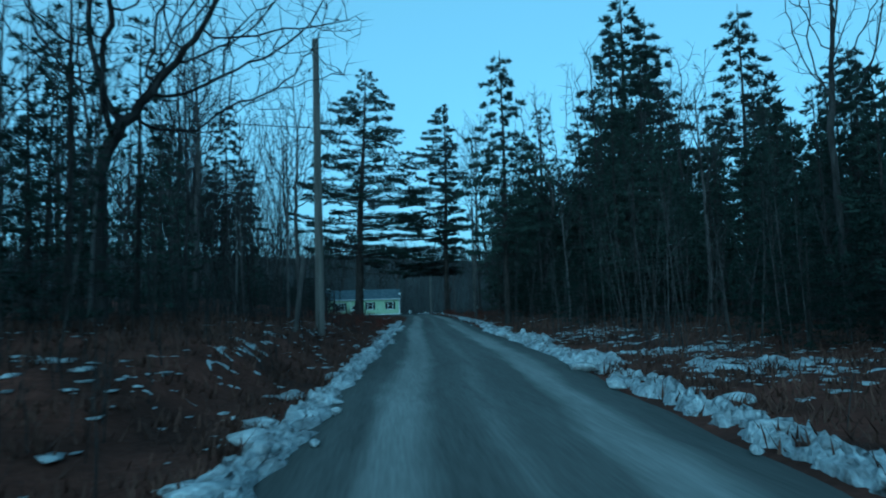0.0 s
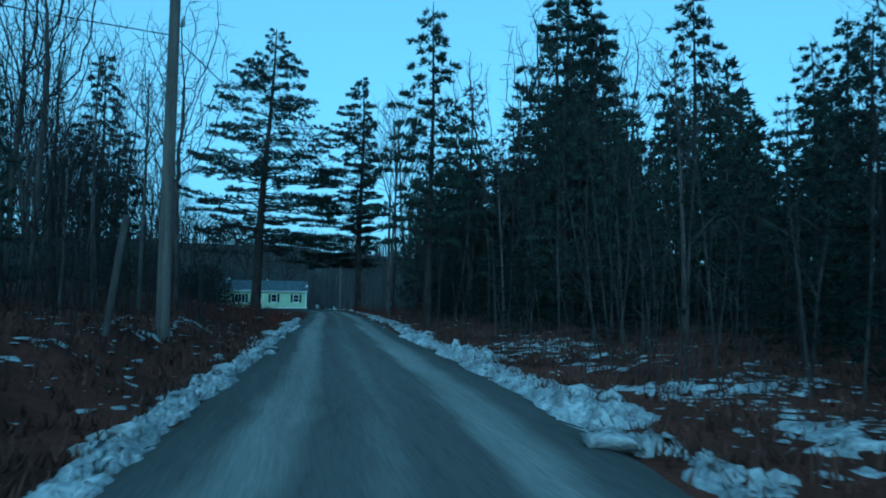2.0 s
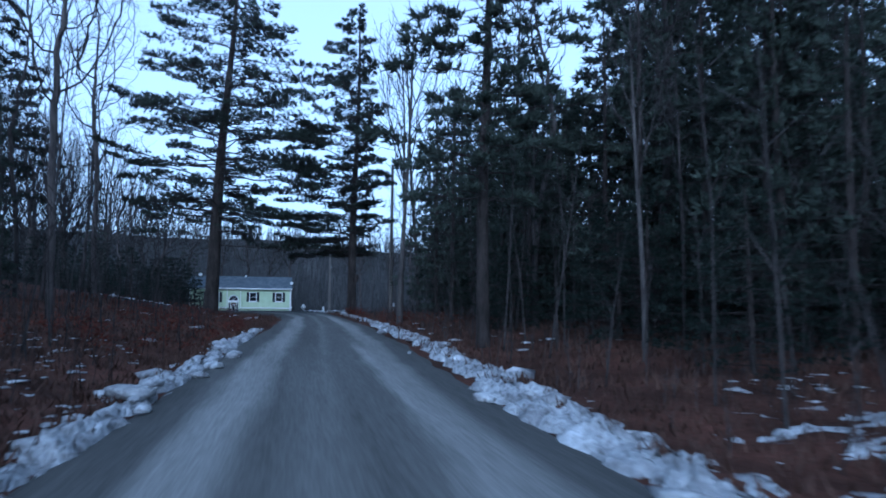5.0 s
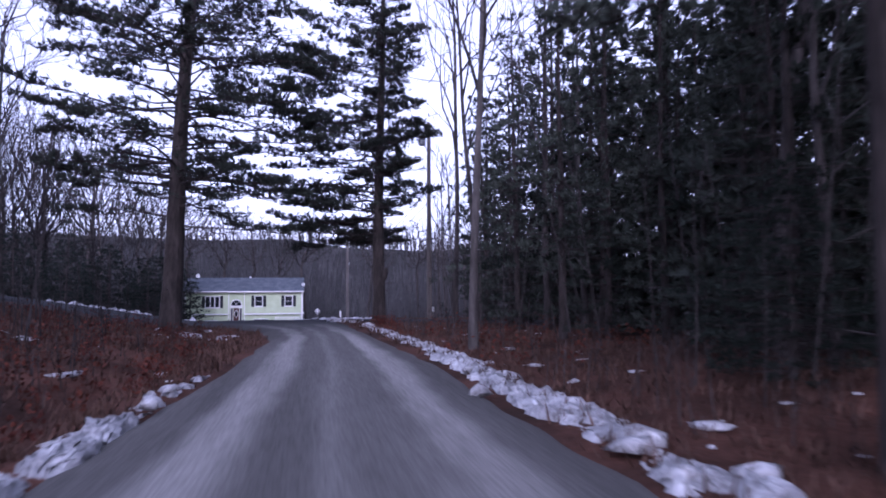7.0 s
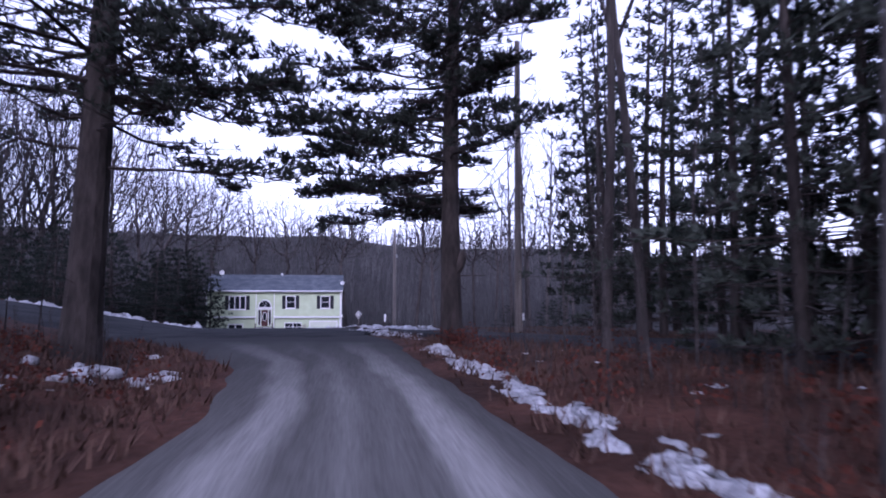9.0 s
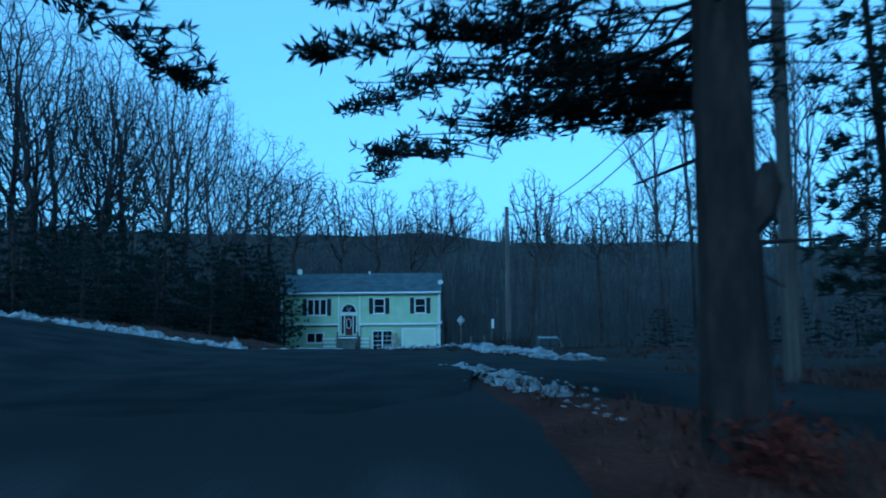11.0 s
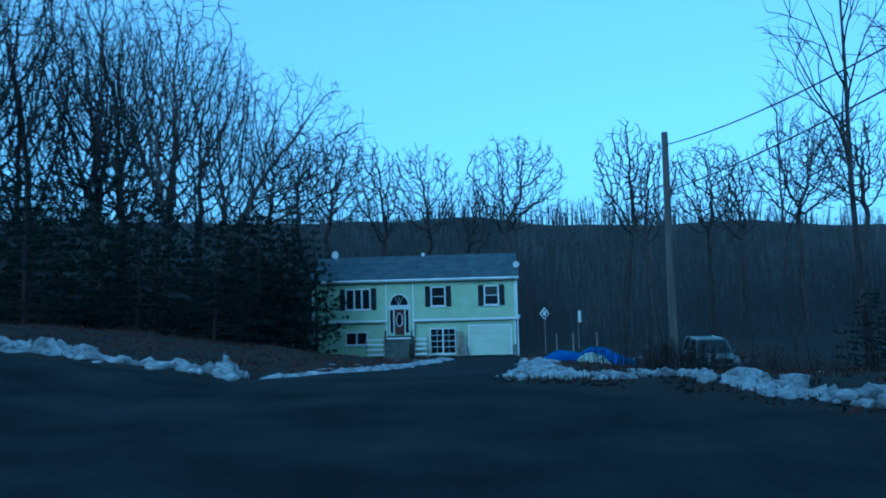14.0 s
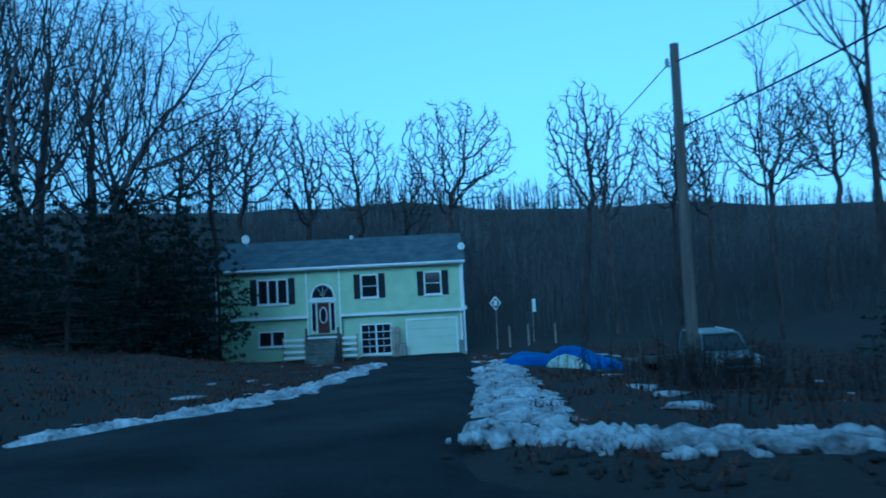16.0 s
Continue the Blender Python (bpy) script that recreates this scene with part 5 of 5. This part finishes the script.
def heap(name, label, x, y, humps, material, seed):
    """A draped cover over a heap: humps as (dx, dy, sx, sy, h)."""
    V, F, n = [], [], 44
    x0, x1 = min(a - 1.2 * s for a, _, s, _, _ in humps), max(a + 1.2 * s for a, _, s, _, _ in humps)
    y0, y1 = min(b - 1.2 * s for _, b, _, s, _ in humps), max(b + 1.2 * s for _, b, _, s, _ in humps)
    g = land(x, y)
    for j in range(n + 1):
        for i in range(n + 1):
            px, py = x0 + (x1 - x0) * i / n, y0 + (y1 - y0) * j / n
            z = 0.0
            for a, b, sx, sy, h in humps:
                q = ((px - a) / sx) ** 2 + ((py - b) / sy) ** 2
                z = max(z, h * max(0.0, 1 - q) ** 0.6)
            fold = 0.07 * noise.noise((px * 1.8, py * 1.8, seed)) + 0.05 * noise.noise((px * 4.5, py * 2, seed))
            V.append((px, py, land(x + px, y + py) - g + (z + fold if z > 0.03 else -0.06)))
    for j in range(n):
        for i in range(n):
            k = j * (n + 1) + i
            F.append((k, k + 1, k + n + 2, k + n + 1))
    ob = new(name, mesh_of(name, V, F, material, True))
    ob.location = (x, y, g)
    return tagged(ob, label, "tarp")


TX, TY = 2.7, -17.2
heap("tarp_cover", "bright blue tarpaulin draped over a long heap", TX, TY, ((-1.1, 0, 1.15, 0.8, 0.42), (0.35, 0.2, 1.05, 0.9, 0.78), (1.2, 0.15, 0.95, 0.75, 0.5)), M_TARP, 1)
heap("tarp_cover", "pale greenish tarpaulin over a small heap", TX - 0.15, TY - 1.25, ((0, 0, 0.75, 0.45, 0.42),), M_PALETARP, 2)


def ornament(x, y, h, label, shape):
    o = thing("garden_post", label, "garden ornament", (x, y, land(x, y)), group="garden posts")
    V, F = [], []
    tube(V, F, [np.array((0, 0, -0.2)), np.array((0.02, 0, h))], [0.03, 0.025], 8)
    part("pole", (V, F), M_WOOD, o)
    if shape == "diamond":
        V, F = [], []
        c = np.array((0, -0.03, h))
        ring = [c + np.array(p) for p in ((0, 0, 0.42), (0.3, 0, 0.05), (0, 0, -0.35), (-0.3, 0, 0.05), (0, 0, 0.42))]
        tube(V, F, ring, [0.05] * 5, 6)
        part("frame", (V, F), M_TRIM, o)
        part("ornament", boxed(-0.1, 0.1, -0.06, 0.0, h - 0.1, h + 0.2, 0.02), M_TRIM, o)
    else:
        part("banner", boxed(0.0, 0.24, -0.03, 0.0, h - 0.55, h + 0.35, 0.012), M_TRIM, o)


ornament(1.95, 0.1, 2.7, "white diamond-shaped ornament on a thin post", "diamond")
ornament(5.1, 6.9, 2.6, "pale narrow banner on a thin post", "banner")
for x, y, h in ((2.9, 2.0, 1.3), (4.2, 3.0, 1.3), (6.0, 3.5, 1.2)):
    o = thing("fence_post", "weathered wooden fence post in the yard", "post", (x, y, land(x, y)), group="fence posts")
    part("shaft", boxed(-0.05, 0.05, -0.05, 0.05, -0.2, h, 0.012), M_WOOD, o)

# parked car
M_CARPAINT = mat("car_paint", (0.075, 0.09, 0.09), (0.13, 0.145, 0.145), 0.8, 0.4, 0.0, 10.0, spec=0.5, grain=0.1)
M_RUBBER = mat("rubber", (0.012, 0.012, 0.012), (0.025, 0.025, 0.025), 4.0, 0.9, 0.1, 30.0)
M_LAMP = mat("lamp_lens", (0.5, 0.5, 0.5), (0.65, 0.65, 0.65), 8.0, 0.2, 0.0, 20.0, spec=0.6)


def extrude_profile(prof, half, inset, name, material, parent, label=""):
    """A side profile (y along the car, z up) drawn across the car's width, narrowed on top."""
    V, F, n = [], [], len(prof)
    for s in (-1, 1):
        for y, z, k in prof:
            V.append((s * (half - inset * k), y, z))
    for i in range(n):
        j = (i + 1) % n
        F.append((i, j, n + j, n + i))
    F.append(tuple(range(n - 1, -1, -1)))
    F.append(tuple(range(n, 2 * n)))
    bm = bmesh.new()
    vs = [bm.verts.new(v) for v in V]
    for f in F:
        bm.faces.new([vs[i] for i in f])
    bmesh.ops.recalc_face_normals(bm, faces=bm.faces)
    bmesh.ops.bevel(bm, geom=list(bm.edges), offset=0.035, segments=2, affect="EDGES")
    return part(name, bm, material, parent, label)


def parked_car(x, y, rz):
    c = thing("parked_car", "pale boxy off-road car with roof rack, parked on the yard", "car", (x, y, land(x, y)), rz)
    c.scale = (0.87, 0.87, 0.87)
    body = extrude_profile([(-2.0, 0.35, 0), (2.0, 0.35, 0), (2.05, 0.6, 0), (2.0, 0.95, 0.2), (0.75, 1.06, 0.3), (-2.0, 1.06, 0.3), (-2.08, 0.6, 0)], 0.88, 0.12, "body", M_CARPAINT, c)
    extrude_profile([(-1.95, 1.05, 0), (0.72, 1.05, 0), (0.3, 1.62, 1), (-1.85, 1.64, 1)], 0.84, 0.16, "cabin", M_GLASS, c, "dark glazed cabin")
    part("roof", boxed(-0.7, 0.7, -1.88, 0.32, 1.61, 1.68, 0.02), M_CARPAINT, c)
    for s in (-1, 1):
        for ya, za, yb, zb in ((0.74, 1.05, 0.31, 1.63), (-0.75, 1.05, -0.75, 1.63), (-1.93, 1.05, -1.85, 1.63)):
            V, F = [], []
            tube(V, F, [np.array((s * 0.84, ya, za)), np.array((s * 0.69, yb, zb))], [0.045, 0.04], 6)
            part("pillar", (V, F), M_CARPAINT, c)
        V, F = [], []
        tube(V, F, [np.array((s * 0.6, -1.7, 1.72)), np.array((s * 0.6, 0.1, 1.72))], [0.02, 0.02], 6)
        part("roof_rack", (V, F), M_TRIM, c)
        part("headlight", boxed(s * 0.66 - 0.13, s * 0.66 + 0.13, 2.0, 2.05, 0.72, 0.9, 0.02), M_LAMP, c)
        part("mirror", boxed(s * 0.98 - 0.09, s * 0.98 + 0.09, 0.6, 0.7, 1.05, 1.2, 0.02), M_CARPAINT, c)
        for yy in (-1.3, 1.3):
            w = part("wheel", boxed(0, 0.01, 0, 0.01, 0, 0.01), M_RUBBER, c)
            V, F = [], []
            tube(V, F, [np.array((s * 0.7, yy, 0.36)), np.array((s * 0.72, yy, 0.36)), np.array((s * 0.9, yy, 0.36)), np.array((s * 0.92, yy, 0.36))], [0.31, 0.36, 0.36, 0.31], 22)
            w.data = mesh_of("wheel", V, F, M_RUBBER)
            V, F = [], []
            tube(V, F, [np.array((s * 0.905, yy, 0.36)), np.array((s * 0.93, yy, 0.36))], [0.21, 0.18], 16)
            part("rim", (V, F), M_METAL, w)
    part("bumper", boxed(-0.84, 0.84, 2.06, 2.16, 0.42, 0.6, 0.03), M_RUBBER, c)
    part("grille", boxed(-0.48, 0.48, 2.0, 2.04, 0.66, 0.9, 0.02), M_SHUTTER, c)


parked_car(7.45, -18.6, 178)

tr = thing("trailer", "low flat wooden trailer bed beside the car", "trailer", (5.35, -19.4, land(5.35, -19.4)), 8)
part("bed", boxed(-1.1, 1.1, -0.6, 0.6, 0.42, 0.52, 0.01), M_OLDWOOD, tr)
part("side_board", boxed(-1.1, 1.1, -0.64, -0.602, 0.45, 0.66, 0.008), M_OLDWOOD, tr)
part("drawbar", boxed(1.1, 2.0, -0.05, 0.05, 0.4, 0.48, 0.01), M_METAL, tr)
part("stake", boxed(-1.05, -0.97, -0.69, -0.641, 0.3, 1.15, 0.008), M_OLDWOOD, tr)
for s in (-1, 1):
    V, F = [], []
    tube(V, F, [np.array((0, s * 0.6 + s * 0.06, 0.28)), np.array((0, s * 0.6 + s * 0.2, 0.28))], [0.28, 0.28], 18)
    part("wheel", (V, F), M_RUBBER, tr)
